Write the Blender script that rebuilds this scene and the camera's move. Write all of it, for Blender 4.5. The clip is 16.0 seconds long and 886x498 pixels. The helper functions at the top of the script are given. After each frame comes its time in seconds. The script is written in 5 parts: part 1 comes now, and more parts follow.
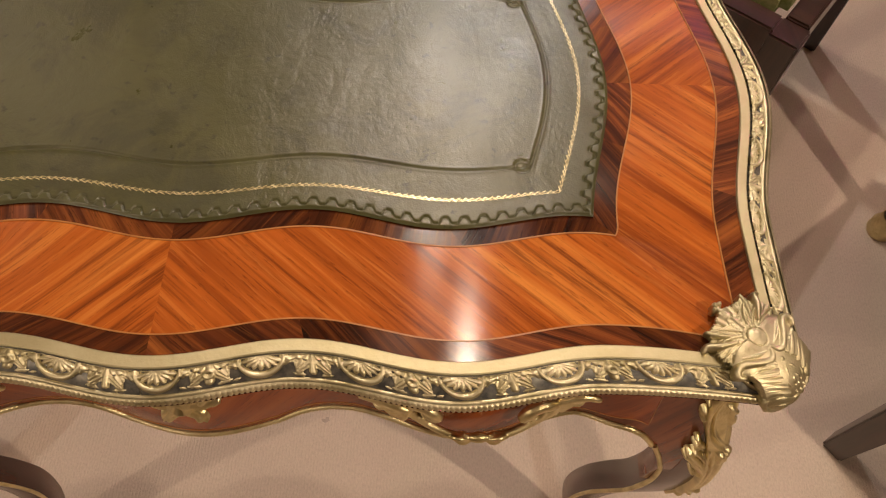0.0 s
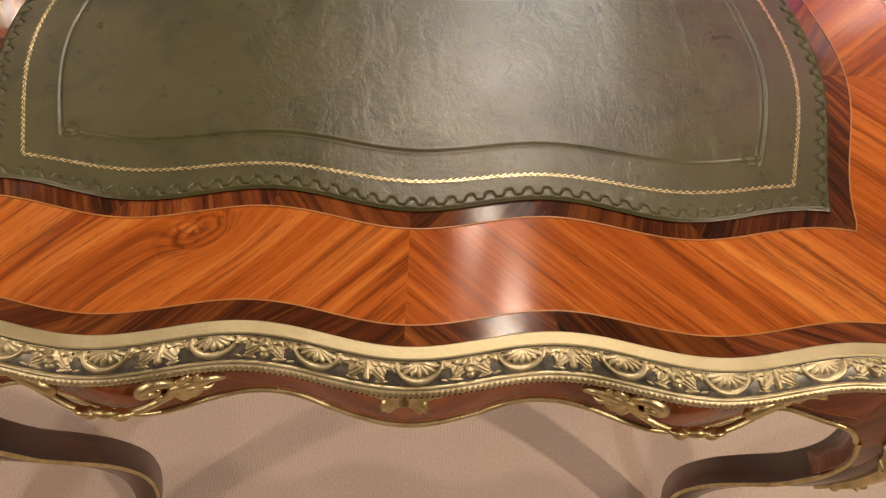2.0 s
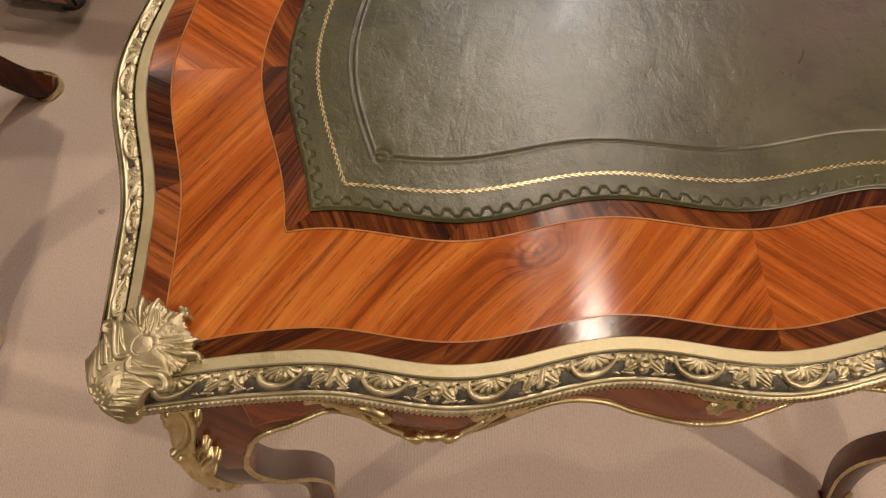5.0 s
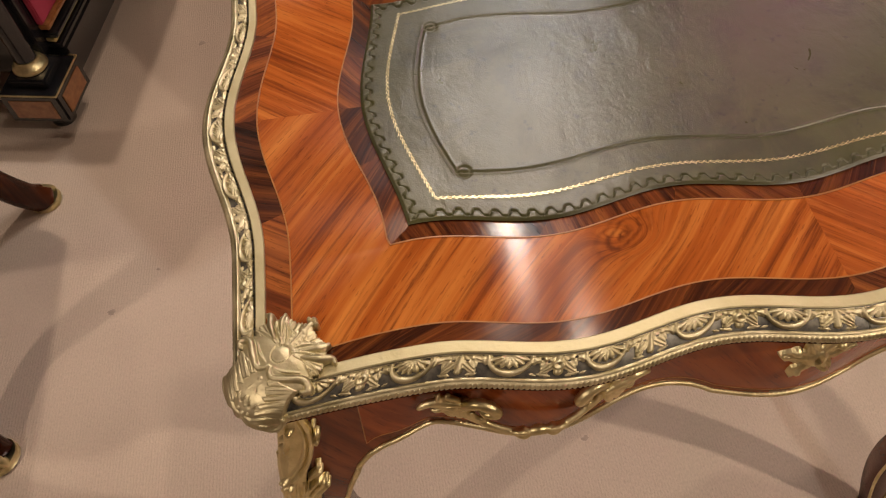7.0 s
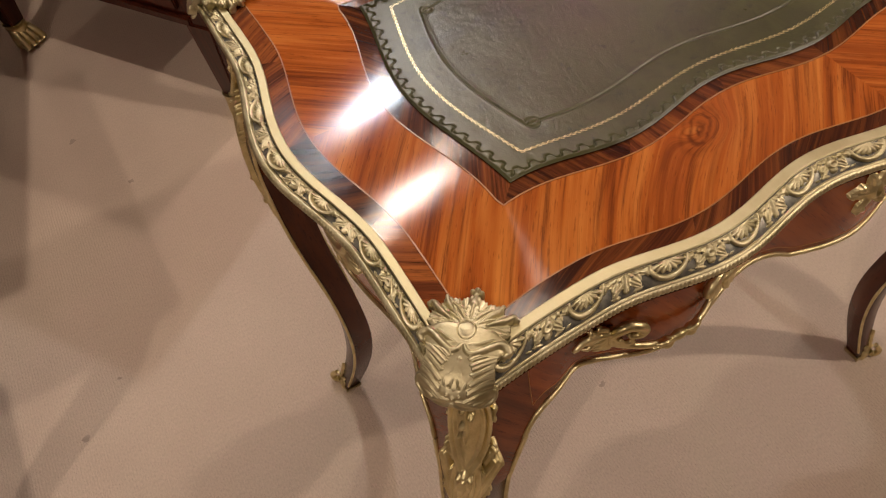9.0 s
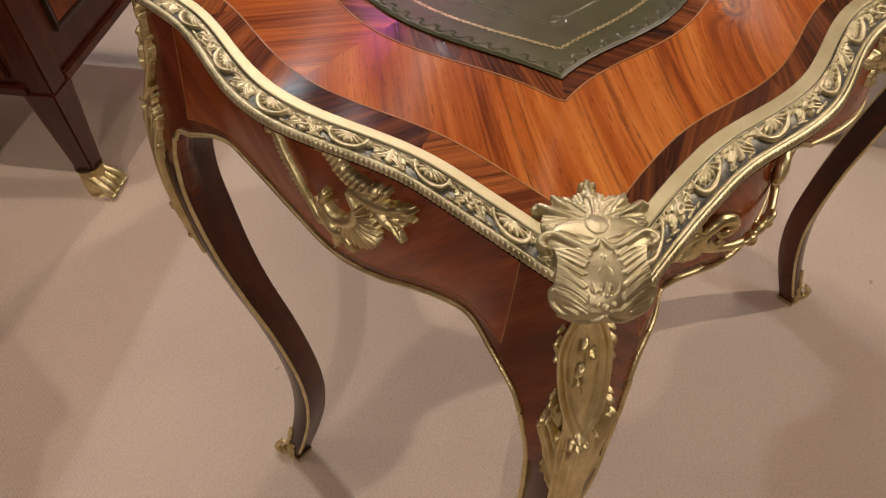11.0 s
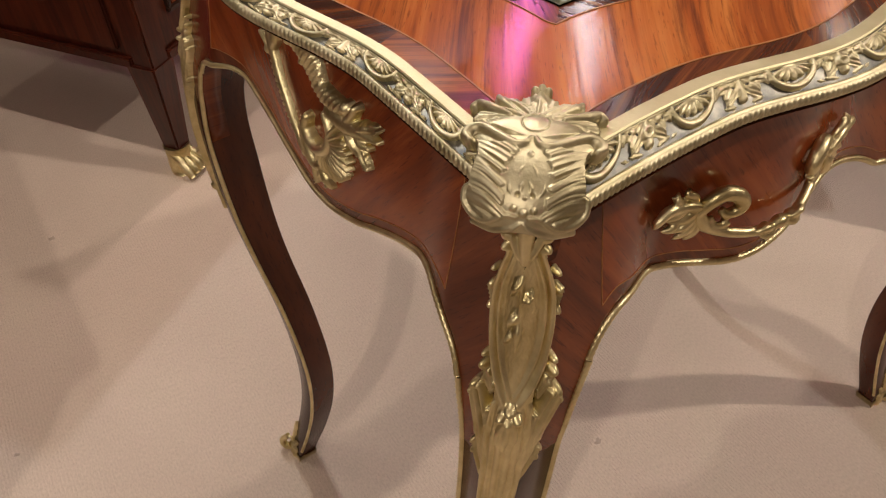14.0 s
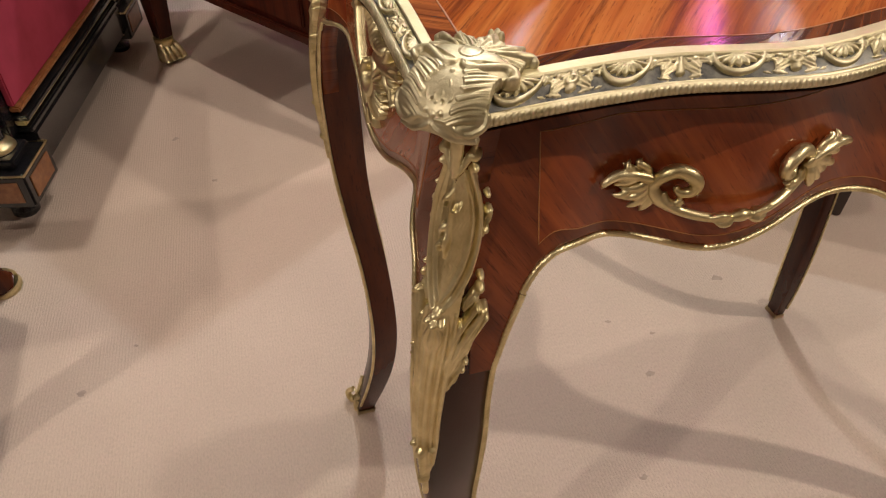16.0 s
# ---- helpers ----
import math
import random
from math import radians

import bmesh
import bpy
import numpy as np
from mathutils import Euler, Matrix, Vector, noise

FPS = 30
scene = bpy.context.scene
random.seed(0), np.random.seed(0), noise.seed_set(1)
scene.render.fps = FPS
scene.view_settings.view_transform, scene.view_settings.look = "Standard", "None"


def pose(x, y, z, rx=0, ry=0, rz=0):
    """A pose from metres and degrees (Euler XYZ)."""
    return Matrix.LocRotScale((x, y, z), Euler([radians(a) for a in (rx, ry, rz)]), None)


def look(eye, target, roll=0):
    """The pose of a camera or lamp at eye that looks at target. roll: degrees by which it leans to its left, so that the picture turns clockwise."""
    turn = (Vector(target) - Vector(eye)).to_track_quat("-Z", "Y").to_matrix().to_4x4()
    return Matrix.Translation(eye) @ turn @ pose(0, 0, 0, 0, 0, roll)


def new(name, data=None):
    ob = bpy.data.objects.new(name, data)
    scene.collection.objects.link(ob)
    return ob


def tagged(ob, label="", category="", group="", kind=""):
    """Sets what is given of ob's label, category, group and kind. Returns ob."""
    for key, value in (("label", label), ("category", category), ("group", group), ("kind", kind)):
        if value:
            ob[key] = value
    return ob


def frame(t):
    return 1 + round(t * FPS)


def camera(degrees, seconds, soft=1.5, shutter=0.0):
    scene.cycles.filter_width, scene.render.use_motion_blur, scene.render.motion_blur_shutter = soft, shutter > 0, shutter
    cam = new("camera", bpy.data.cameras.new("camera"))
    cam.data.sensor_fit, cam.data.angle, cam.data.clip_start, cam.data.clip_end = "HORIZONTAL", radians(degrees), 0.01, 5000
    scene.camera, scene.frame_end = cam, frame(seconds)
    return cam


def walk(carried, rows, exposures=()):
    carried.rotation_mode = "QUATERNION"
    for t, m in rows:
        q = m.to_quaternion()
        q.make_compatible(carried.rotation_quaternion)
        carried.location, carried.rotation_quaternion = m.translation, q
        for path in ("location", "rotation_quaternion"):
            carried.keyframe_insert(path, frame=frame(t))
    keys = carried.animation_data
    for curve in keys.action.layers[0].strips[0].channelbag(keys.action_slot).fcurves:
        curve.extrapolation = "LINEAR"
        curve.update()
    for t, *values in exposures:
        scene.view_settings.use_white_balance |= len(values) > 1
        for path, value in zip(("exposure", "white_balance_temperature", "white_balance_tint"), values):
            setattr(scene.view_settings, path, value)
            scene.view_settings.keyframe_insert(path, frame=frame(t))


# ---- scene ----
cam = camera(63.3, 16.0, 1.2)
PATH = [
    (0, (0.156, -0.345, 1.152), (0.193, 0.616, -0.602), 3.3),
    (0.5, (0.127, -0.338, 1.149), (0.171, 0.612, -0.61), 3.6),
    (1, (0.089, -0.337, 1.145), (0.143, 0.608, -0.617), 4.4),
    (1.5, (0.052, -0.34, 1.142), (0.107, 0.598, -0.624), 4.9),
    (2, (0.01, -0.342, 1.142), (0.057, 0.588, -0.628), 4.8),
    (2.5, (-0.032, -0.338, 1.142), (0.003, 0.575, -0.637), 4.2),
    (3, (-0.06, -0.333, 1.144), (-0.032, 0.573, -0.638), 3.5),
    (3.5, (-0.08, -0.325, 1.141), (-0.072, 0.565, -0.65), 1.7),
    (4, (-0.108, -0.314, 1.141), (-0.111, 0.568, -0.655), 0.2),
    (4.5, (-0.145, -0.313, 1.14), (-0.141, 0.563, -0.658), -0.5),
    (5, (-0.184, -0.32, 1.142), (-0.164, 0.557, -0.655), -1.1),
    (5.2, (-0.2, -0.323, 1.143), (-0.177, 0.566, -0.648), -1.6),
    (7.3, (-0.279, -0.401, 1.15), (-0.098, 0.707, -0.505), -2.2),
    (7.5, (-0.285, -0.415, 1.154), (-0.079, 0.699, -0.494), -2.4),
    (8, (-0.316, -0.421, 1.158), (-0.046, 0.693, -0.48), -4.3),
    (8.5, (-0.387, -0.384, 1.15), (-0.008, 0.684, -0.498), -4.9),
    (9, (-0.43, -0.36, 1.135), (0.062, 0.668, -0.509), -5.9),
    (9.2, (-0.442, -0.352, 1.127), (0.105, 0.648, -0.516), -5.6),
    (11.3, (-0.542, -0.29, 1.004), (0.394, 0.638, -0.5), -2.2),
    (11.5, (-0.542, -0.296, 0.996), (0.396, 0.66, -0.49), -3.0),
    (12, (-0.54, -0.299, 0.976), (0.414, 0.684, -0.48), -2.4),
    (12.5, (-0.53, -0.31, 0.96), (0.415, 0.71, -0.478), -1.9),
    (13, (-0.514, -0.324, 0.95), (0.399, 0.739, -0.477), -1.2),
    (13.5, (-0.502, -0.34, 0.941), (0.357, 0.777, -0.478), -0.7),
    (14, (-0.495, -0.359, 0.937), (0.298, 0.818, -0.473), -0.2),
    (14.5, (-0.483, -0.386, 0.932), (0.221, 0.856, -0.468), 0.3),
    (15, (-0.464, -0.415, 0.927), (0.147, 0.897, -0.453), 0.6),
    (15.5, (-0.453, -0.448, 0.927), (0.057, 0.927, -0.432), 0.6),
    (16, (-0.436, -0.478, 0.931), (-0.021, 0.949, -0.407), 0.4),
]
EXPOSURES = [(0.0, -0.23, 7600, 15), (5.0, -0.33, 7280, 15), (8.0, -0.40, 7200, 15), (9.0, -0.50, 7150, 14), (11.5, -0.30, 6680, 11), (14.0, -0.17, 6500, 10), (16.0, 0.0, 6430, 10)]
walk(cam, [(t, look(eye, target, roll)) for t, eye, target, roll in PATH], EXPOSURES)

# ---- light: a closed showroom with ceiling spots, four of them added fills ----


def lamp(name, kind, where, power, colour, size=0.05, target=None, angle=100.0, blend=0.4):
    data = bpy.data.lights.new(name, kind)
    data.energy, data.color = power, colour
    if kind == "AREA":
        data.shape, data.size = "DISK", size
    else:
        data.shadow_soft_size = size
    if kind == "SPOT":
        data.spot_size, data.spot_blend = radians(angle), blend
    ob = new(name, data)
    ob.matrix_world = look(where, target or (where[0], where[1] + 0.001, 0.0))
    return ob


WARM = (1.0, 0.855, 0.73)
CEIL = 2.42
# place, power, width of the beam in degrees
SPOTS = [
    (0.27, 0.30, 26.0, 150.0),
    (0.17, 1.14, 42.0, 150.0),
    (0.32, 1.65, 52.0, 150.0),
    (-1.44, 1.57, 13.0, 150.0),
    (1.45, -1.00, 110.0, 150.0),
    (2.85, 1.05, 16.0, 150.0),
    # these last four are unseen fills, added to brighten floor, aprons and mounts
    (-2.60, 0.90, 10.0, 150.0),
    (-1.90, -1.10, 74.0, 150.0),
    (-0.75, 2.60, 14.0, 150.0),
    (-1.02, 0.97, 64.0, 54.0),
]
COOL = (0.85, 0.93, 1.0)
for sx, sy, power, beam in SPOTS:
    tint = COOL if (sx, sy) in ((0.32, 1.65),) else WARM
    lamp("ceiling_spot_or_fill_light", "SPOT", (sx, sy, CEIL - 0.03), power, tint, 0.022, None, beam, 0.6)

# ---- materials ----


class Nodes:
    """A short way to write node materials."""

    def __init__(self, name):
        self.mat = bpy.data.materials.new(name)
        self.mat.use_nodes = True
        self.tree = self.mat.node_tree
        self.bsdf = self.tree.nodes["Principled BSDF"]

    def add(self, kind):
        return self.tree.nodes.new(kind)

    def link(self, a, b):
        self.tree.links.new(a, b)

    def coords(self, which="Object", scale=(1, 1, 1), rot=(0, 0, 0)):
        tc, mp = self.add("ShaderNodeTexCoord"), self.add("ShaderNodeMapping")
        mp.inputs["Scale"].default_value, mp.inputs["Rotation"].default_value = scale, rot
        self.link(tc.outputs[which], mp.inputs["Vector"])
        return mp.outputs["Vector"]

    def noise(self, vec, scale, detail=4.0, rough=0.55, distort=0.0):
        n = self.add("ShaderNodeTexNoise")
        n.inputs["Scale"].default_value, n.inputs["Detail"].default_value = scale, detail
        n.inputs["Roughness"].default_value, n.inputs["Distortion"].default_value = rough, distort
        self.link(vec, n.inputs["Vector"])
        return n.outputs["Fac"]

    def ramp(self, fac, stops):
        r = self.add("ShaderNodeValToRGB")
        while len(r.color_ramp.elements) < len(stops):
            r.color_ramp.elements.new(0.5)
        for e, (p, c) in zip(r.color_ramp.elements, stops):
            e.position, e.color = p, (*c, 1) if len(c) == 3 else c
        self.link(fac, r.inputs["Fac"])
        return r.outputs["Color"]

    def mix(self, fac, a, b, blend="MIX"):
        m = self.add("ShaderNodeMix")
        m.data_type, m.blend_type = "RGBA", blend
        for key, value in (("Factor", fac), ("A", a), ("B", b)):
            socket = [s for s in m.inputs if s.name == key and (s.type == "RGBA" if key != "Factor" else s.type == "VALUE")][0]
            if isinstance(value, (int, float)):
                socket.default_value = value
            elif isinstance(value, tuple):
                socket.default_value = (*value, 1)
            else:
                self.link(value, socket)
        return [s for s in m.outputs if s.type == "RGBA"][0]

    def math(self, op, a, b=0.0):
        m = self.add("ShaderNodeMath")
        m.operation = op
        for socket, value in zip(m.inputs, (a, b)):
            if isinstance(value, (int, float)):
                socket.default_value = value
            else:
                self.link(value, socket)
        return m.outputs[0]

    def shift(self, vec, amount=3.0):
        """Moves the pattern for each object by its own random number."""
        info, comb = self.add("ShaderNodeObjectInfo"), self.add("ShaderNodeCombineXYZ")
        add = self.add("ShaderNodeVectorMath")
        add.operation = "ADD"
        v = self.math("MULTIPLY", info.outputs["Random"], amount)
        for k in range(3):
            self.link(v, comb.inputs[k])
        self.link(vec, add.inputs[0]), self.link(comb.outputs[0], add.inputs[1])
        return add.outputs[0], info.outputs["Random"]

    def bump(self, height, strength, distance):
        b = self.add("ShaderNodeBump")
        b.inputs["Strength"].default_value, b.inputs["Distance"].default_value = strength, distance
        self.link(height, b.inputs["Height"])
        self.link(b.outputs["Normal"], self.bsdf.inputs["Normal"])

    def set(self, **values):
        for key, value in values.items():
            socket = self.bsdf.inputs[key.replace("_", " ")]
            if hasattr(value, "is_linked"):
                self.link(value, socket)
            else:
                socket.default_value = (*value, 1) if isinstance(value, tuple) else value
        return self


def veneer(name, dark, mid, light, streak, which="UV", rough=0.22, coat=0.5, vary=0.25, fine=1.0, rubbed=0.0, shine=0.5, lines=0.62, knot=None):
    """Polished veneer with the grain along u."""
    n = Nodes(name)
    vec, rnd = n.shift(n.coords(which), 2.0)
    stretch = n.add("ShaderNodeMapping")
    n.link(vec, stretch.inputs["Vector"])
    stretch.inputs["Scale"].default_value = (9.0, 170.0 * fine, 30.0)
    wide = n.add("ShaderNodeMapping")
    n.link(vec, wide.inputs["Vector"])
    wide.inputs["Scale"].default_value = (3.0, 42.0 * fine, 10.0)
    broad = n.noise(wide.outputs[0], 1.0, 3.0, 0.5, 0.6)
    fibre = n.noise(stretch.outputs[0], 1.0, 5.0, 0.65, 0.3)
    flow = n.add("ShaderNodeMapping")
    n.link(vec, flow.inputs["Vector"])
    flow.inputs["Scale"].default_value = (2.2, 11.0 * fine, 6.0)
    figure = n.noise(flow.outputs[0], 1.0, 3.0, 0.55, 0.9)
    base = n.ramp(n.math("ADD", n.math("MULTIPLY", broad, 0.55), n.math("MULTIPLY", figure, 0.45)), [(0.34, dark), (0.5, mid), (0.66, light)])
    line = n.ramp(fibre, [(0.36, (0.0, 0.0, 0.0)), (0.50, (1.0, 1.0, 1.0))])
    # the dark lines gather in some places and leave others clear
    gather = n.ramp(n.noise(wide.outputs[0], 0.55, 2.0, 0.5, 0.4), [(0.36, (0.25, 0.25, 0.25)), (0.60, (1.0, 1.0, 1.0))])
    col = n.mix(n.math("MULTIPLY", n.math("MULTIPLY", n.math("SUBTRACT", 1.0, line), lines * 1.25), gather), base, streak)
    col = n.mix(n.math("MULTIPLY", n.ramp(fibre, [(0.54, (0.0, 0.0, 0.0)), (0.68, (1.0, 1.0, 1.0))]), 0.45), col, light)
    dash = n.add("ShaderNodeMapping")
    n.link(vec, dash.inputs["Vector"])
    dash.inputs["Scale"].default_value = (75.0, 900.0, 75.0)
    pores = n.noise(dash.outputs[0], 1.0, 3.0, 0.6, 0.2)
    speck = n.ramp(pores, [(0.33, (1.0, 1.0, 1.0)), (0.40, (0.0, 0.0, 0.0))])
    col = n.mix(n.math("MULTIPLY", speck, 0.50), col, streak)
    if knot:
        # rings of dark figure round one knot
        tc, mp, far = n.add("ShaderNodeTexCoord"), n.add("ShaderNodeMapping"), n.add("ShaderNodeVectorMath")
        mp.vector_type, far.operation = "TEXTURE", "LENGTH"
        mp.inputs["Location"].default_value, mp.inputs["Rotation"].default_value, mp.inputs["Scale"].default_value = knot, (0, 0, 0.62), (0.030, 0.0135, 1.0)
        n.link(tc.outputs["Object"], mp.inputs["Vector"])
        n.link(mp.outputs["Vector"], far.inputs[0])
        ring = n.math("ADD", far.outputs["Value"], n.math("MULTIPLY", n.math("SUBTRACT", n.noise(n.coords("Object"), 70.0, 3.0, 0.6), 0.5), 0.55))
        waves = n.math("ADD", 0.5, n.math("MULTIPLY", n.math("SINE", n.math("MULTIPLY", ring, 17.0)), 0.5))
        patchy = n.ramp(n.noise(n.coords("Object"), 120.0, 3.0, 0.6), [(0.38, (0.15, 0.15, 0.15)), (0.58, (1.0, 1.0, 1.0))])
        fade = n.ramp(n.math("MULTIPLY", ring, 0.5), [(0.0, (1.0, 1.0, 1.0)), (0.20, (0.85, 0.85, 0.85)), (0.62, (0.0, 0.0, 0.0))])
        col = n.mix(n.math("MULTIPLY", n.math("MULTIPLY", n.math("POWER", waves, 1.2), fade), n.math("ADD", 0.35, n.math("MULTIPLY", patchy, 0.62))), col, streak)
    tone = n.math("ADD", 1.0 - vary / 2, n.math("MULTIPLY", rnd, vary))
    comb = n.add("ShaderNodeCombineXYZ")
    for k in range(3):
        n.link(tone, comb.inputs[k])
    col = n.mix(1.0, col, comb.outputs[0], "MULTIPLY")
    smudge = n.noise(n.coords("Object"), 9.0, 4.0, 0.6)
    r = n.math("ADD", rough - 0.04, n.math("MULTIPLY", smudge, 0.10))
    n.set(Base_Color=col, Roughness=r, Coat_Weight=coat, Coat_Roughness=0.12, Specular_IOR_Level=shine)
    n.bump(fibre, 0.06, 0.0006)
    if rubbed:
        # polished along the band, so lights smear across it
        tangent = n.add("ShaderNodeTangent")
        tangent.direction_type, tangent.uv_map = "UV_MAP", "Band"
        n.link(tangent.outputs[0], n.bsdf.inputs["Tangent"])
        n.set(Anisotropic=rubbed, Anisotropic_Rotation=0.25)
    return n.mat


def metal(name, colour, deep, rough=0.28):
    """Gilt brass: bright on the rubbed parts, dull in the hollows of its own grain."""
    n = Nodes(name)
    vec = n.coords("Object")
    a, b = n.noise(vec, 45.0, 4.0, 0.6), n.noise(vec, 420.0, 3.0, 0.6)
    col = n.mix(n.ramp(a, [(0.35, (0.0, 0.0, 0.0)), (0.68, (1.0, 1.0, 1.0))]), deep, colour)
    r = n.math("ADD", rough - 0.08, n.math("MULTIPLY", a, 0.22))
    n.set(Base_Color=col, Metallic=1.0, Roughness=r)
    n.bump(n.math("ADD", b, n.math("ADD", n.math("MULTIPLY", a, 0.8), n.math("MULTIPLY", n.noise(vec, 170.0, 3.0, 0.55), 1.3))), 0.34, 0.0006)
    return n.mat


KINGWOOD = veneer("polished_tulipwood", (0.19, 0.038, 0.009), (0.43, 0.105, 0.018), (0.64, 0.222, 0.048), (0.10, 0.022, 0.007), vary=0.12, rough=0.135, coat=0.0, rubbed=0.96, fine=1.7, shine=0.36, lines=0.58, knot=(-0.124, -0.141, 0.775))
ROSEWOOD = veneer("polished_rosewood", (0.024, 0.008, 0.005), (0.125, 0.032, 0.011), (0.34, 0.105, 0.026), (0.010, 0.005, 0.003), vary=1.0, rough=0.135, coat=0.0, rubbed=0.96, fine=2.3, shine=0.36, lines=0.6)
MAHOGANY = veneer("polished_mahogany", (0.088, 0.016, 0.006), (0.24, 0.050, 0.013), (0.42, 0.110, 0.028), (0.048, 0.011, 0.005), rough=0.18, vary=0.2, coat=0.0, shine=0.36, fine=0.6, lines=0.22)
STILE = veneer("dark_red_crossbanding", (0.055, 0.013, 0.006), (0.145, 0.034, 0.011), (0.29, 0.075, 0.022), (0.028, 0.008, 0.005), rough=0.18, vary=0.15, coat=0.0, shine=0.34, fine=0.7, lines=0.25)
LEGWOOD = veneer("dark_polished_mahogany", (0.020, 0.005, 0.003), (0.050, 0.011, 0.004), (0.125, 0.030, 0.009), (0.018, 0.006, 0.004), rough=0.2, vary=0.15, coat=0.0, fine=0.5, shine=0.28, lines=0.25)
BACKWOOD = veneer("old_red_mahogany", (0.036, 0.007, 0.004), (0.060, 0.012, 0.005), (0.10, 0.023, 0.009), (0.02, 0.005, 0.003), rough=0.3, vary=0.1, coat=0.2, shine=0.35)
DARKWOOD = veneer("dark_walnut", (0.020, 0.010, 0.007), (0.035, 0.014, 0.009), (0.055, 0.022, 0.012), (0.012, 0.007, 0.006), rough=0.35, vary=0.1)
BRASS = metal("gilt_brass", (0.88, 0.78, 0.48), (0.58, 0.49, 0.25), 0.37)
CHASED = metal("chased_pale_brass", (0.755, 0.685, 0.47), (0.44, 0.39, 0.23), 0.44)
PALE_BRASS = metal("brushed_pale_brass", (0.65, 0.595, 0.385), (0.56, 0.50, 0.30), 0.50)

n = Nodes("blackened_brass")
v = n.noise(n.coords("Object"), 160.0, 3.0, 0.6)
n.set(Base_Color=n.ramp(v, [(0.35, (0.085, 0.088, 0.086)), (0.7, (0.25, 0.24, 0.20))]), Metallic=0.8, Roughness=0.42)
PATINA = n.mat

n = Nodes("boxwood_stringing")
n.set(Base_Color=n.ramp(n.noise(n.coords("Object"), 60.0), [(0.3, (0.34, 0.13, 0.033)), (0.7, (0.48, 0.21, 0.06))]), Roughness=0.3)
STRING = n.mat

n = Nodes("green_leather")
vec = n.coords("Object")
blot, cloud = n.noise(vec, 7.0, 5.0, 0.6, 0.4), n.noise(vec, 38.0, 4.0, 0.65, 0.5)
grain = n.noise(vec, 900.0, 2.0, 0.6)
crease = n.noise(n.coords("Object", (1.0, 0.75, 1.0), (0, 0, 0.6)), 46.0, 6.0, 0.66, 0.5)
col = n.ramp(blot, [(0.3, (0.049, 0.050, 0.0175)), (0.7, (0.084, 0.083, 0.030))])
spots = n.ramp(cloud, [(0.22, (1.0, 1.0, 1.0)), (0.31, (0.0, 0.0, 0.0))])
col = n.mix(n.math("MULTIPLY", spots, 0.55), col, (0.028, 0.026, 0.015))
mottle = n.noise(vec, 16.0, 6.0, 0.7, 0.8)
col = n.mix(n.math("MULTIPLY", n.ramp(mottle, [(0.38, (1.0, 1.0, 1.0)), (0.50, (0.0, 0.0, 0.0))]), 0.45), col, (0.022, 0.021, 0.010))
flecks = n.ramp(n.noise(vec, 120.0, 3.0, 0.6, 0.3), [(0.30, (1.0, 1.0, 1.0)), (0.37, (0.0, 0.0, 0.0))])
col = n.mix(n.math("MULTIPLY", flecks, 0.6), col, (0.018, 0.017, 0.010))
n.set(Base_Color=col, Roughness=n.math("ADD", 0.21, n.math("MULTIPLY", crease, 0.20)), Specular_IOR_Level=0.58)
fold = n.noise(n.coords("Object", (1.0, 0.6, 1.0), (0, 0, -0.75)), 24.0, 4.0, 0.6, 0.8)
n.bump(n.math("ADD", n.math("MULTIPLY", grain, 0.14), n.math("ADD", n.math("ADD", n.math("MULTIPLY", crease, 0.70), n.math("MULTIPLY", fold, 0.55)), n.math("MULTIPLY", blot, 1.3))), 0.45, 0.0022)
LEATHER = n.mat

n = Nodes("gold_leaf")
n.set(Base_Color=n.ramp(n.noise(n.coords("Object"), 300.0), [(0.35, (0.50, 0.40, 0.19)), (0.6, (0.90, 0.78, 0.46))]), Metallic=0.6, Roughness=0.3)
GOLD = n.mat

n = Nodes("beige_wool_carpet")
vec = n.coords("Object", (1, 1, 1), (0, 0, 0.03))
wave = n.add("ShaderNodeTexWave")
wave.wave_type, wave.bands_direction = "BANDS", "X"
wave.inputs["Scale"].default_value, wave.inputs["Distortion"].default_value = 62.0, 4.2
wave.inputs["Detail"].default_value, wave.inputs["Detail Scale"].default_value = 2.0, 6.0
n.link(vec, wave.inputs["Vector"])
knots = n.noise(n.coords("Object", (1.0, 0.45, 1.0), (0, 0, 0.03)), 420.0, 3.0, 0.7)
soil, dust = n.noise(vec, 2.2, 4.0, 0.6), n.noise(vec, 24.0, 3.0, 0.6)
col = n.ramp(soil, [(0.3, (0.63, 0.515, 0.425)), (0.7, (0.71, 0.59, 0.49))])
col = n.mix(n.math("MULTIPLY", n.ramp(dust, [(0.21, (1.0, 1.0, 1.0)), (0.26, (0.0, 0.0, 0.0))]), 0.45), col, (0.20, 0.14, 0.10))
weave = n.math("ADD", n.math("MULTIPLY", wave.outputs["Fac"], 0.24), knots)
patch = n.ramp(n.noise(vec, 7.0, 3.0, 0.6), [(0.40, (0.25, 0.25, 0.25)), (0.62, (1.0, 1.0, 1.0))])
col = n.mix(n.math("MULTIPLY", n.math("MULTIPLY", n.math("SUBTRACT", 1.0, wave.outputs["Fac"]), patch), 0.10), col, (0.44, 0.35, 0.28))
col = n.mix(n.math("MULTIPLY", n.ramp(knots, [(0.30, (1.0, 1.0, 1.0)), (0.60, (0.0, 0.0, 0.0))]), 0.36), col, (0.36, 0.28, 0.22))
n.set(Base_Color=col, Roughness=0.95, Specular_IOR_Level=0.1)
n.bump(weave, 0.75, 0.0025)
CARPET = n.mat


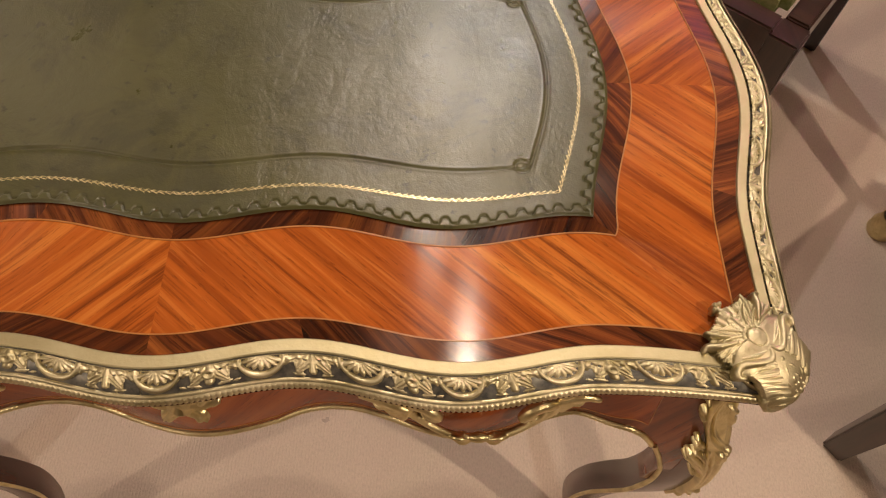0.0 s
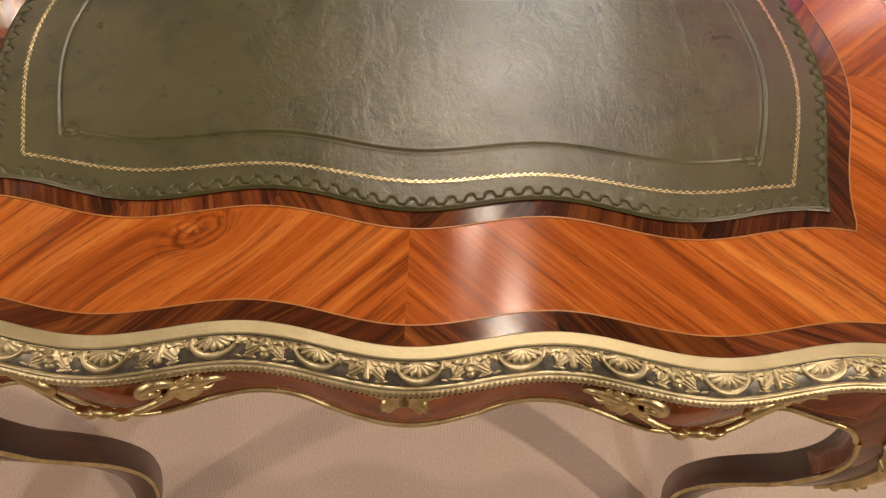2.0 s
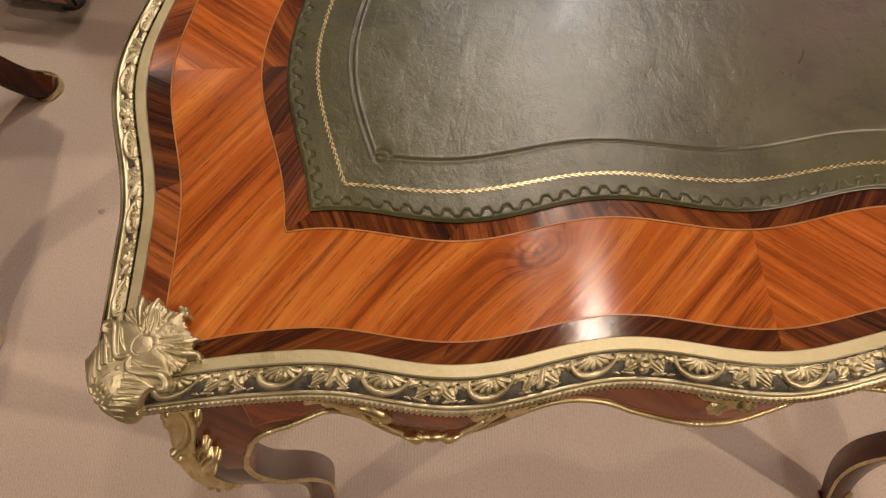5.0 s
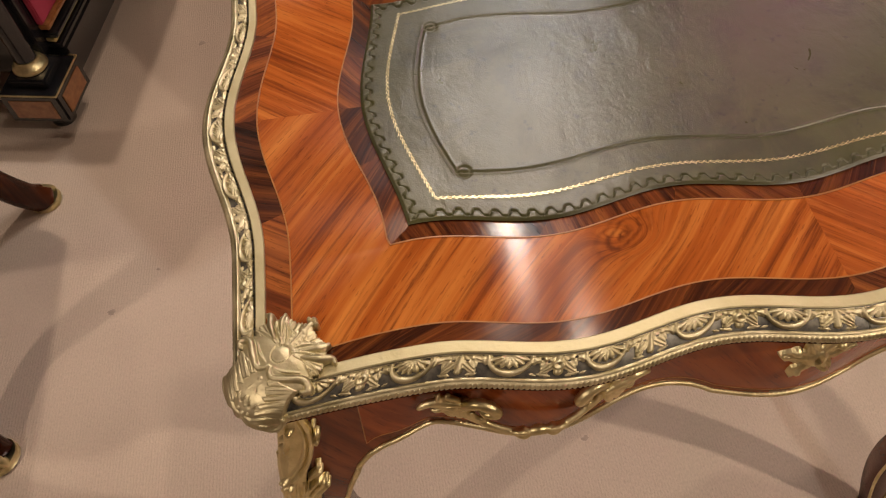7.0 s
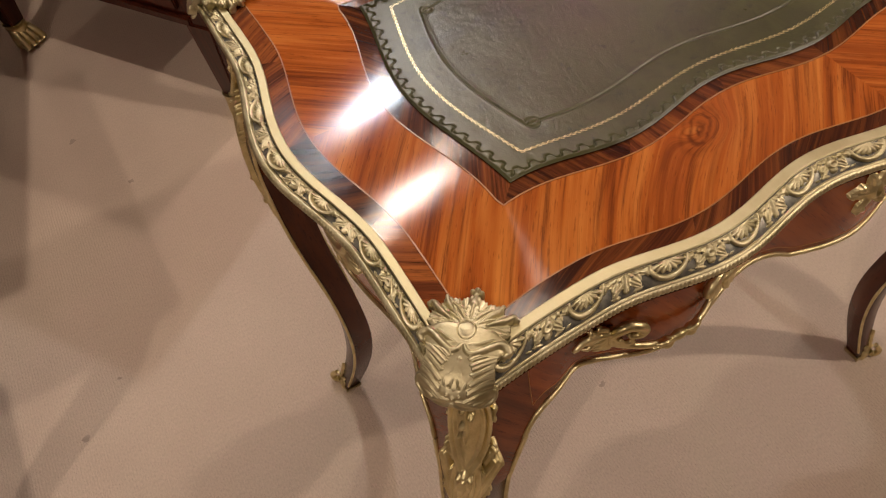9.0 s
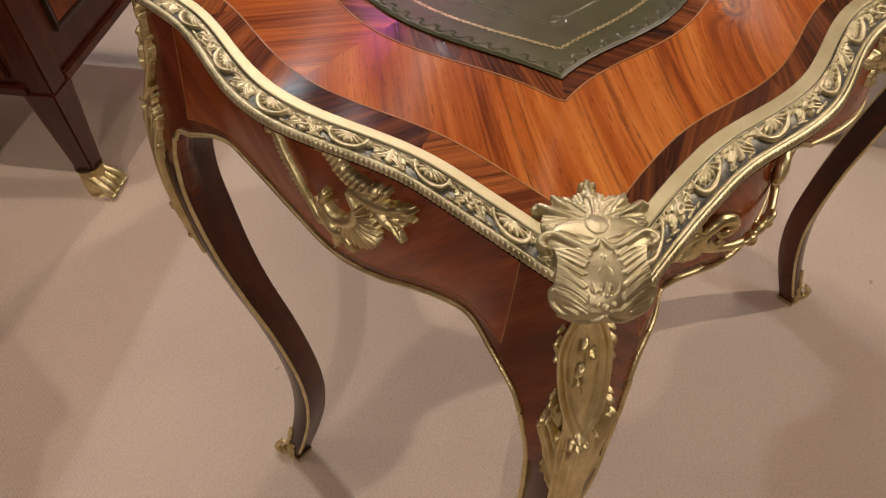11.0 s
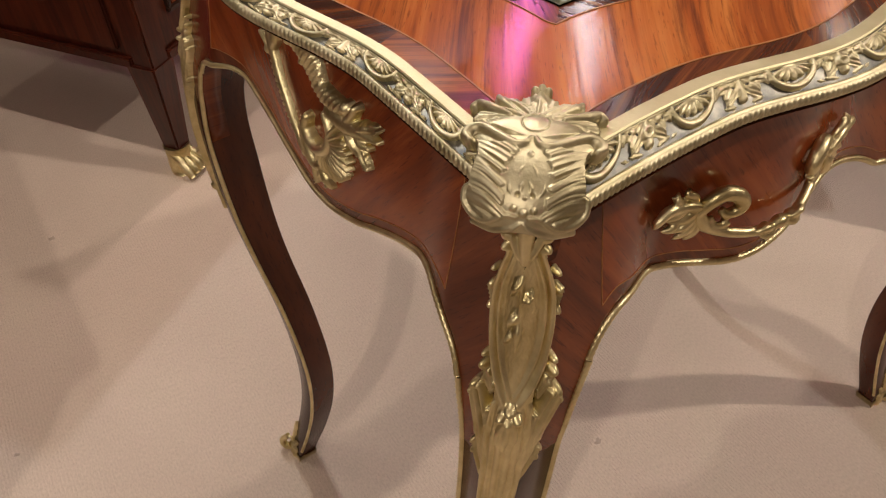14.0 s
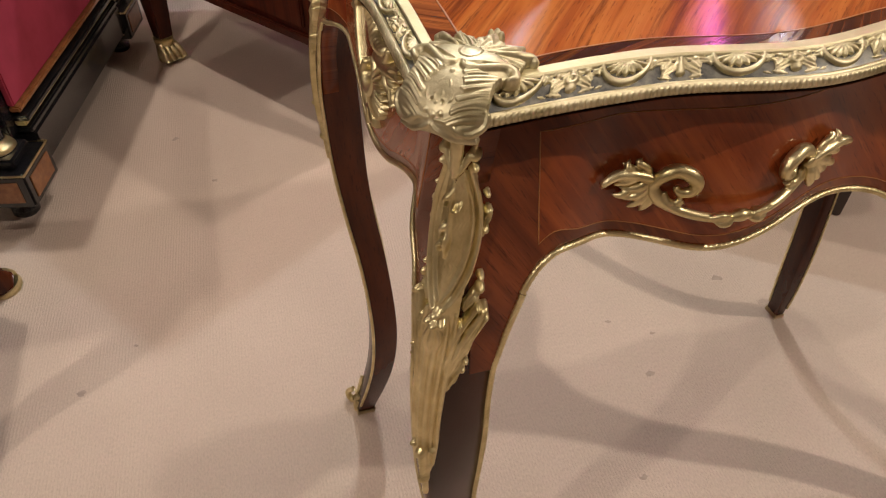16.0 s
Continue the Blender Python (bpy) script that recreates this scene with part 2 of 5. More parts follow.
def plain(name, a, b, rough=0.6, scale=12.0, metallic=0.0, bumps=0.1, coat=0.0):
    n = Nodes(name)
    f = n.noise(n.coords("Object"), scale, 4.0, 0.6)
    n.set(Base_Color=n.ramp(f, [(0.3, a), (0.7, b)]), Roughness=rough, Metallic=metallic, Coat_Weight=coat)
    n.bump(n.noise(n.coords("Object"), scale * 14, 2.0), bumps, 0.001)
    return n.mat


def glow(name, colour, strength):
    n = Nodes(name)
    n.set(Base_Color=colour, Emission_Color=colour, Emission_Strength=strength)
    return n.mat


WALL = plain("warm_grey_wall_paint", (0.50, 0.46, 0.41), (0.56, 0.51, 0.46), 0.8, 3.0)
CEILING = plain("white_ceiling_paint", (0.68, 0.66, 0.62), (0.72, 0.70, 0.66), 0.9, 3.0)
EBONY = plain("ebonised_wood", (0.008, 0.008, 0.010), (0.018, 0.017, 0.018), 0.25, 20.0, coat=0.4)
AMBOYNA = plain("amboyna_burr", (0.20, 0.070, 0.022), (0.36, 0.15, 0.05), 0.3, 70.0, coat=0.4)
VELVET = plain("crimson_velvet", (0.27, 0.016, 0.040), (0.40, 0.036, 0.075), 0.8, 8.0)
GREEN = plain("green_patterned_fabric", (0.14, 0.17, 0.045), (0.38, 0.36, 0.17), 0.85, 55.0)
BULB = glow("lamp_glow", (1.0, 0.95, 0.90), 13.0)
# lens of the narrow added floor fill, kept dim so it hardly reflects
FILL_BULB = glow("dim_fill_lamp_glow", (1.0, 0.95, 0.90), 1.5)
PINK = glow("pink_neon", (1.0, 0.16, 0.62), 60.0)
WHITE_TUBE = glow("white_tube", (1.0, 0.95, 0.93), 60.0)
STAIN = plain("old_carpet_stain", (0.38, 0.30, 0.24), (0.50, 0.40, 0.33), 0.95, 90.0)
TRIM_WHITE = plain("white_enamel", (0.74, 0.73, 0.71), (0.8, 0.79, 0.77), 0.4, 10.0)

# ---- mesh helpers ----


def place(ob, parent):
    if parent is not None:
        ob.parent = parent
        ob.matrix_parent_inverse = parent.matrix_world.inverted()
    return ob


def mesh_ob(name, verts, faces, material, parent=None, label="", smooth=True, uvs=None, band=None):
    me = bpy.data.meshes.new(name)
    me.from_pydata([tuple(map(float, p)) for p in verts], [], [tuple(map(int, f)) for f in faces])
    me.materials.append(material)
    if smooth:
        me.polygons.foreach_set("use_smooth", [True] * len(me.polygons))
    if uvs is not None:
        layer = me.uv_layers.new(name="UVMap")
        idx = np.empty(len(me.loops), dtype=np.int32)
        me.loops.foreach_get("vertex_index", idx)
        layer.data.foreach_set("uv", np.asarray(uvs, dtype=np.float32)[idx].ravel())
        if band is not None:
            layer = me.uv_layers.new(name="Band")
            layer.data.foreach_set("uv", np.asarray(band, dtype=np.float32)[idx].ravel())
    me.update()
    ob = new(name, me)
    place(ob, parent)
    if label:
        ob["label"] = label
    return ob


def part(name, bm, material, parent, label="", smooth=False):
    me = bpy.data.meshes.new(name)
    bmesh.ops.recalc_face_normals(bm, faces=bm.faces)
    bm.to_mesh(me)
    bm.free()
    me.materials.append(material)
    if smooth:
        me.polygons.foreach_set("use_smooth", [True] * len(me.polygons))
    ob = new(name, me)
    place(ob, parent)
    if label:
        ob["label"] = label
    return ob


def empty(name, where, label, category, group=""):
    ob = new(name)
    ob.empty_display_size = 0.1
    ob.matrix_world = Matrix.Translation(where)
    bpy.context.view_layer.update()
    return tagged(ob, label, category, group)


def box_bm(x0, x1, y0, y1, z0, z1, bevel=0.0, bm=None):
    bm = bm or bmesh.new()
    made = bmesh.ops.create_cube(bm, size=1.0, matrix=Matrix.LocRotScale(((x0 + x1) / 2, (y0 + y1) / 2, (z0 + z1) / 2), None, (x1 - x0, y1 - y0, z1 - z0)))
    if bevel:
        edges = {e for w in made["verts"] for e in w.link_edges}
        bmesh.ops.bevel(bm, geom=list(edges), offset=bevel, segments=2, affect="EDGES")
    return bm


def grid_faces(rows, cols, closed_cols=False, closed_rows=False):
    i, j = np.meshgrid(np.arange(rows if closed_rows else rows - 1), np.arange(cols if closed_cols else cols - 1), indexing="ij")
    i2, j2 = (i + 1) % rows, (j + 1) % cols
    return np.stack([i * cols + j, i2 * cols + j, i2 * cols + j2, i * cols + j2], -1).reshape(-1, 4)


def tube(points, radii, sides=10, closed=False):
    """Vertices and faces of a round bar along points."""
    P = np.asarray(points, float)
    R = np.broadcast_to(np.asarray(radii, float), (len(P),))
    T = np.roll(P, -1, 0) - np.roll(P, 1, 0) if closed else np.gradient(P, axis=0)
    T /= np.linalg.norm(T, axis=1)[:, None] + 1e-12
    N = np.zeros_like(P)
    ref = np.array([0.0, 0.0, 1.0]) if abs(T[0][2]) < 0.9 else np.array([1.0, 0.0, 0.0])
    for k in range(len(P)):
        ref = ref - T[k] * (ref @ T[k])
        ref /= np.linalg.norm(ref) + 1e-12
        N[k] = ref
    B = np.cross(T, N)
    a = np.linspace(0, 2 * math.pi, sides, endpoint=False)
    ring = N[:, None] * np.cos(a)[None, :, None] + B[:, None] * np.sin(a)[None, :, None]
    V = (P[:, None] + ring * R[:, None, None]).reshape(-1, 3)
    F = [tuple(f) for f in grid_faces(len(P), sides, True, closed)]
    if not closed:
        F += [tuple(range(sides))[::-1], tuple((len(P) - 1) * sides + k for k in range(sides))]
    return V, F


def spline(ctrl, count):
    """A smooth line through a few points."""
    c = np.asarray(ctrl, float)
    c = np.vstack([2 * c[0] - c[1], c, 2 * c[-1] - c[-2]])
    s = np.linspace(0, len(c) - 3 - 1e-9, count)
    k = s.astype(int)
    f = (s - k)[:, None]
    p0, p1, p2, p3 = c[k], c[k + 1], c[k + 2], c[k + 3]
    return 0.5 * (2 * p1 + (p2 - p0) * f + (2 * p0 - 5 * p1 + 4 * p2 - p3) * f ** 2 + (3 * p1 - p0 - 3 * p2 + p3) * f ** 3)


def join(*pieces):
    V, F, n0 = [], [], 0
    for v, f in pieces:
        V.append(np.asarray(v, float))
        F += [tuple(int(i) + n0 for i in face) for face in f]
        n0 += len(v)
    return np.vstack(V), F


def relief(P, N, H, keep=-0.0012):
    """A chased surface: grid points P pushed along N by H; faces whose corners all lie deeper than keep are left out."""
    rows, cols = H.shape
    V = P + N * H[..., None]
    F = grid_faces(rows, cols)
    h = H.ravel()[F].max(1)
    F = F[h > keep]
    used, inv = np.unique(F, return_inverse=True)
    return V.reshape(-1, 3)[used], inv.reshape(-1, 4)


def fuse(ob, size):
    """Melt the overlapping strands of a casting into one skin."""
    mod = ob.modifiers.new("remesh", "REMESH")
    mod.mode, mod.voxel_size, mod.use_smooth_shade = "VOXEL", size, True
    mod = ob.modifiers.new("smooth", "SMOOTH")
    mod.factor, mod.iterations = 0.5, 2
    bpy.context.view_layer.update()
    solid = bpy.data.meshes.new_from_object(ob.evaluated_get(bpy.context.evaluated_depsgraph_get()))
    old = ob.data
    ob.modifiers.clear()
    ob.data = solid
    bpy.data.meshes.remove(old)
    return ob


def smooth01(x):
    x = np.clip(x, 0, 1)
    return x * x * (3 - 2 * x)


def dome(d2):
    return np.sqrt(np.clip(1 - d2, 0, None))


def leaf(u, v, cu, cv, ang, length, width, lobes=3):
    """Height of an acanthus leaf that points along ang from its base; below 0 outside it."""
    du, dv = u - cu, v - cv
    a = (du * np.cos(ang) + dv * np.sin(ang)) / length
    b = (-du * np.sin(ang) + dv * np.cos(ang)) / width
    ac = np.clip(a, 0, 1)
    edge = np.sin(np.clip(ac * 0.93 + 0.07, 0, 1) * math.pi) ** 0.7 * (0.86 + 0.14 * np.cos((ac + 0.35 * np.abs(b)) * lobes * 2 * math.pi))
    f = np.abs(b) / (edge + 1e-6)
    t = 1 - f ** 2
    vein = 0.72 + 0.28 * np.cos(np.clip(f, 0, 1.2) * 7.5)
    body = np.clip(t, 0, 1) ** 0.45 * vein * (0.50 + 0.50 * ac)
    return np.where((a > 0) & (a < 1) & (t > 0), body, -1.0)


def fan(u, v, cu, cv, ang, radius, ribs=7, spread=1.35):
    """Height of a scallop shell."""
    du, dv = u - cu, v - cv
    r, th = np.hypot(du, dv), np.arctan2(dv, du) - ang
    th = (th + math.pi) % (2 * math.pi) - math.pi
    edge = radius * (0.92 + 0.08 * np.cos(th * ribs * 2 * math.pi / (2 * spread)))
    rib = 0.50 + 0.50 * np.sqrt(np.abs(np.cos(th * ribs * math.pi / (2 * spread))))
    ok = (np.abs(th) < spread) & (r < edge)
    return np.where(ok, rib * (0.45 + 0.55 * np.sin(np.clip(r / edge, 0, 1) * math.pi * 0.85)), -1.0)


def ring_arc(u, v, cu, cv, ru, rv, width, a0, a1):
    """Height of a C-scroll."""
    th = np.arctan2((v - cv) / rv, (u - cu) / ru)
    d = (np.hypot((u - cu) / ru, (v - cv) / rv) - 1) * min(ru, rv) / width
    inside = (th >= a0) & (th <= a1)
    return np.where(inside & (np.abs(d) < 1), dome(d ** 2), -1.0)


def ball(u, v, cu, cv, r):
    d2 = ((u - cu) ** 2 + (v - cv) ** 2) / r ** 2
    return np.where(d2 < 1, dome(d2), -1.0)


def stroke(u, v, ctrl, width, flute=0.0, count=26):
    """Height of a rounded strand along a smooth line; width may be a list from start to end."""
    pts = spline(ctrl, count)
    wid = np.interp(np.linspace(0, 1, count), np.linspace(0, 1, np.size(width)), np.atleast_1d(width))
    run = np.concatenate([[0], np.cumsum(np.linalg.norm(np.diff(pts, axis=0), axis=1))])
    out = np.full(u.shape, -1.0)
    for k in range(count - 1):
        d = pts[k + 1] - pts[k]
        size = d @ d + 1e-12
        f = np.clip(((u - pts[k][0]) * d[0] + (v - pts[k][1]) * d[1]) / size, 0, 1)
        w = wid[k] + (wid[k + 1] - wid[k]) * f
        d2 = ((u - pts[k][0] - f * d[0]) ** 2 + (v - pts[k][1] - f * d[1]) ** 2) / w ** 2
        h = dome(d2) * (0.35 + 0.65 * w / wid.max())
        if flute:
            h = h * (0.74 + 0.26 * np.cos((run[k] + f * math.sqrt(size)) * 2 * math.pi / flute + d2 * 1.5))
        out = np.where((d2 < 1) & (h > out), h, out)
    return out


def highest(*hs):
    out = hs[0]
    for h in hs[1:]:
        out = np.maximum(out, h)
    return out


# ---- outlines of the top: (Y, wave, period, corner x, corner y, X, bulge) ----
TOP = 0.770
LOOPS = {
    "lip": (0.2025, 0.0060, 0.172, 0.352, 0.206, 0.3500, 0.0185),
    "band_outer": (0.1890, 0.0060, 0.172, 0.336, 0.193, 0.3340, 0.018),
    "band_inner": (0.1280, 0.0060, 0.168, 0.2705, 0.1235, 0.2725, 0.021),
    "leather": (0.1165, 0.0060, 0.165, 0.2575, 0.111, 0.2595, 0.017),
    "gold": (0.0975, 0.0045, 0.168, 0.237, 0.0935, 0.2385, 0.018),
    "tooled": (0.0745, 0.0048, 0.172, 0.2145, 0.0745, 0.2160, 0.018),
    "rim": (0.2265, 0.0060, 0.172, 0.3695, 0.228, 0.3695, 0.0205),
}


def front_at(x, k):
    Y, a, p, xc, yc, X, b = LOOPS[k]
    x = np.abs(np.asarray(x, float))
    wave, base = Y + a * np.cos(2 * math.pi * x / p), Y - a
    s = np.clip((x - 1.5 * p) / max(xc - 1.5 * p, 1e-3), 0, 1.3)
    flare = base + (yc - base) * s ** 2
    return np.where(x < 1.5 * p, wave, flare)


def side_at(y, k):
    Y, a, p, xc, yc, X, b = LOOPS[k]
    y = np.abs(np.asarray(y, float))
    q = 0.115
    mid = X + b * (1 + np.cos(math.pi * np.clip(y / q, 0, 1))) / 2
    if yc <= q:
        return X + (mid - X) + (xc - X) * np.clip(y / yc, 0, 1) ** 4
    s = np.clip((y - q) / (yc - q), 0, 1.3)
    return mid + (xc - X) * s ** 2


def quarter(k, n1, n2):
    """From the middle of the front to the corner and on to the middle of the right side."""
    Y, a, p, xc, yc, X, b = LOOPS[k]
    ycorner = float(front_at(xc, k))
    x = xc * np.linspace(0, 1, n1)
    y = np.linspace(1, 0, n2)[1:] * ycorner
    A = np.stack([x, -front_at(x, k)], 1)
    B = np.stack([side_at(y, k) + (xc - side_at(ycorner, k)) * (y / ycorner) ** 6, -y], 1)
    return np.vstack([A, B])


def loop(k, n1=160, n2=90):
    q = quarter(k, n1, n2)
    if k == "rim":
        # the corner is rounded off under its mount
        over = np.clip(q[:, 0] - q[:, 1] - 0.572, 0, None)
        q = q + np.column_stack([-over, over]) * 0.42
    rev = q[::-1]
    return np.vstack([q[:-1], (rev * (1, -1))[:-1], (q * (-1, -1))[:-1], (rev * (-1, 1))[:-1]])


def strip(outer, inner, z, thick=0.002, closed=False):
    """A flat plate between two lines."""
    n = len(outer)
    lay = lambda q, h: np.column_stack([q, np.full(n, h)])
    V = np.vstack([lay(outer, z), lay(inner, z), lay(inner, z - thick), lay(outer, z - thick)])
    F = []
    for k in range(n if closed else n - 1):
        k2 = (k + 1) % n
        for a, b in ((0, 1), (1, 2), (2, 3), (3, 0)):
            F.append((a * n + k, a * n + k2, b * n + k2, b * n + k))
    if not closed:
        F += [(0, n, 2 * n, 3 * n), (n - 1, 4 * n - 1, 3 * n - 1, 2 * n - 1)]
    return V, F


# ---- the room ----
floor = mesh_ob("floor", [(-4.6, -4.2, 0), (4.6, -4.2, 0), (4.6, 5.2, 0), (-4.6, 5.2, 0)], [(0, 1, 2, 3)], CARPET, smooth=False)
tagged(floor, "pale beige ribbed wool carpet with small stains", "carpet", kind="structure")
for name, x0, x1, y0, y1 in (("wall_north", -4.7, 4.7, 5.2, 5.35), ("wall_south", -4.7, 4.7, -4.35, -4.2), ("wall_east", 4.6, 4.75, -4.2, 5.2), ("wall_west", -4.75, -4.6, -4.2, 5.2)):
    ob = part(name, box_bm(x0, x1, y0, y1, 0, CEIL), WALL, None)
    tagged(ob, "plain warm grey painted showroom wall", "wall", kind="structure")
ob = part("ceiling", box_bm(-4.75, 4.75, -4.35, 5.35, CEIL, CEIL + 0.15), CEILING, None)
tagged(ob, "plain white painted showroom ceiling", "ceiling", kind="structure")

random.seed(11)
spots_V, spots_F = [], []
for x, y, r in ((-0.790, 0.340, 0.010), (-0.003, -0.033, 0.008), (0.094, 0.134, 0.011), (0.140, 0.210, 0.006), (0.077, 0.255, 0.006), (-0.640, 1.050, 0.012), (-0.560, 0.860, 0.010), (-0.710, 0.420, 0.005), (-0.300, 0.330, 0.006), (0.320, 0.300, 0.012), (0.520, -0.300, 0.006)):
    n0 = len(spots_V)
    spots_V.append((x, y, 0.0011))
    for k in range(11):
        a, q = 2 * math.pi * k / 11, r * random.uniform(0.45, 1.1)
        spots_V.append((x + q * math.cos(a), y + q * 0.7 * math.sin(a), 0.0005))
    spots_F += [(n0, n0 + 1 + k, n0 + 1 + (k + 1) % 11) for k in range(11)]
stain = mesh_ob("carpet_stain", spots_V, spots_F, STAIN, floor, "small grey-brown stains on the carpet", smooth=False)

# ---- the writing table ----
table = empty("writing_table", (0, 0, 0), "serpentine tulipwood writing table with gilt mounts and green leather top", "writing table")

core = loop("lip", 60, 40)
c0 = np.column_stack([core * 0.992, np.full(len(core), TOP - 0.0025)])
c1 = np.column_stack([core * 0.992, np.full(len(core), TOP - 0.016)])
nn = len(core)
F = [tuple(f) for f in grid_faces(2, nn, True)] + [tuple(range(nn)), tuple(range(2 * nn - 1, nn - 1, -1))]
mesh_ob("top_board", np.vstack([c0, c1]), F, LEGWOOD, table, smooth=False, uvs=np.vstack([core, core]))


def uv_turned(xy, ang, sx=1, sy=1):
    u, w = xy[:, 0] * sx, xy[:, 1] * sy
    return np.column_stack([u * math.cos(ang) + w * math.sin(ang), -u * math.sin(ang) + w * math.cos(ang)])


def round_corner(xy, cx=0.2705, cy=-0.1235, R=0.06):
    """Coordinates that run along the band and turn with it at the corner."""
    dx, dy = xy[:, 0] - cx, cy - xy[:, 1]
    u = np.where(dx <= 0, dx, np.where(dy <= 0, R * math.pi / 2 - dy, R * np.arctan2(dx, np.maximum(dy, 1e-9))))
    w = np.where(dx <= 0, dy, np.where(dy <= 0, dx, np.hypot(dx, dy)))
    return np.column_stack([u, w])


# four book-matched veneer panels, the grain running towards each corner
qo, qi = quarter("band_outer", 170, 90), quarter("band_inner", 170, 90)
for sx, sy in ((1, 1), (-1, 1), (-1, -1), (1, -1)):
    lines = [qi + (qo - qi) * t for t in np.linspace(0, 1, 41)]
    xy = np.vstack(lines)
    V = np.column_stack([xy * (sx, sy), np.full(len(xy), TOP)])
    uv = uv_turned(xy, math.radians(-40))
    if sx < 0 and sy > 0:
        # a knot in one panel bends the grain round it
        d = xy - np.array((0.124, -0.141))
        r2 = d[:, 0] ** 2 * 0.6 + d[:, 1] ** 2 * 1.5
        uv[:, 1] += 0.026 * np.exp(-r2 / 0.00017) + 0.010 * np.exp(-r2 / 0.0022) + 0.35 * uv[:, 0] ** 2
    low = V.copy()
    low[:, 2] -= 0.002
    m = len(qi)
    F = [tuple(f) for f in grid_faces(41, m)]
    mesh_ob("veneer_panel", V, F, KINGWOOD, table, "orange-brown diagonal tulipwood veneer", smooth=False, uvs=uv, band=round_corner(xy))


def banding(outer, inner, cuts, lean, label):
    """Crossbanding laid in short pieces."""
    o, i = quarter(outer, 160, 90), quarter(inner, 160, 90)
    for sx, sy in ((1, 1), (-1, 1), (-1, -1), (1, -1)):
        marks = [0] + [int(c * (len(o) - 1)) for c in cuts] + [len(o) - 1]
        for n0, (a, b) in enumerate(zip(marks[:-1], marks[1:])):
            po, pi = o[a:b + 1], i[a:b + 1]
            V, F = strip(po * (sx, sy), pi * (sx, sy), TOP + 0.0002)
            d = np.gradient((po + pi) / 2, axis=0)
            run = np.concatenate([[0], np.cumsum(np.hypot(*np.diff((po + pi) / 2, axis=0).T))])
            wide = np.hypot(*(po - pi).T)
            flat = np.vstack([np.column_stack([run, wide]), np.column_stack([run, wide * 0])] + [np.column_stack([run, wide * 0]), np.column_stack([run, wide])])
            ang = lean * (1 if n0 % 2 else 0.75)
            mesh_ob("banding", V, F, ROSEWOOD, table, label if n0 == 0 else "", smooth=False, uvs=uv_turned(flat, ang), band=flat)


banding("lip", "band_outer", (0.16, 0.34, 0.52, 0.66, 0.84), 1.0, "dark streaked rosewood crossbanding")
banding("band_inner", "leather", (0.2, 0.42, 0.645, 0.84), -1.0, "dark streaked rosewood crossbanding")


def inset(k, by):
    q = loop(k, 120, 70)
    t = np.roll(q, -1, 0) - np.roll(q, 1, 0)
    t /= np.linalg.norm(t, axis=1)[:, None]
    return q + np.column_stack([-t[:, 1], t[:, 0]]) * by


for k in ("band_outer", "band_inner"):
    V, F = strip(inset(k, -0.00045), inset(k, 0.00045), TOP + 0.0005, closed=True)
    mesh_ob("stringing", V, F, STRING, table, "thin boxwood stringing line", smooth=False)

# leather with blind tooling
NU, NV = 900, 400
S, T = np.meshgrid(np.linspace(-1, 1, NU), np.linspace(-1, 1, NV), indexing="ij")
LX = S * side_at(T * 0.111, "leather")
LY = T * front_at(S * 0.2575, "leather")
df, ds = front_at(LX, "leather") - np.abs(LY), side_at(LY, "leather") - np.abs(LX)
edge = np.minimum(df, ds)
along = np.where(df < ds, LX, LY)
lobe = 0.5 + 0.5 * np.cos(2 * math.pi * along / 0.0118)
scallop = 0.0034 + 0.0044 * smooth01((lobe - 0.12) / 0.80)
groove = lambda d, w: np.exp(-(d / w) ** 2)
Z = 0.0016 * smooth01(edge / 0.0022)
Z -= 0.0015 * groove(edge - scallop, 0.0008) * (edge < 0.013)
Z += 0.0007 * smooth01((scallop - edge) / 0.0012)
ff, fs = front_at(LX, "tooled") - np.abs(LY), side_at(LY, "tooled") - np.abs(LX)
tool = np.minimum(ff, fs)
inside = (np.abs(LX) < 0.2145) & (np.abs(LY) < 0.0805) | (np.abs(LY) < 0.0745)
Z -= 0.0008 * groove(tool, 0.0008)
Z += 0.0002 * groove(np.abs(tool) - 0.0020, 0.0008)
rk = np.hypot(np.abs(LX) - 0.2145, np.abs(LY) - 0.0745)
Z -= 0.0009 * groove(rk - 0.0045, 0.0011) + 0.0005 * groove(rk, 0.0018)
swell = np.array([noise.noise(Vector((x * 14, y * 14, 0.3))) for x, y in zip(LX.ravel()[::1], LY.ravel()[::1])]).reshape(LX.shape)
Z += 0.0006 * swell * smooth01(edge / 0.03)
V = np.column_stack([LX.ravel(), LY.ravel(), TOP + 0.0006 + Z.ravel()])
leather = mesh_ob("leather_panel", V, grid_faces(NU, NV), LEATHER, table, "olive green tooled leather, worn and creased")

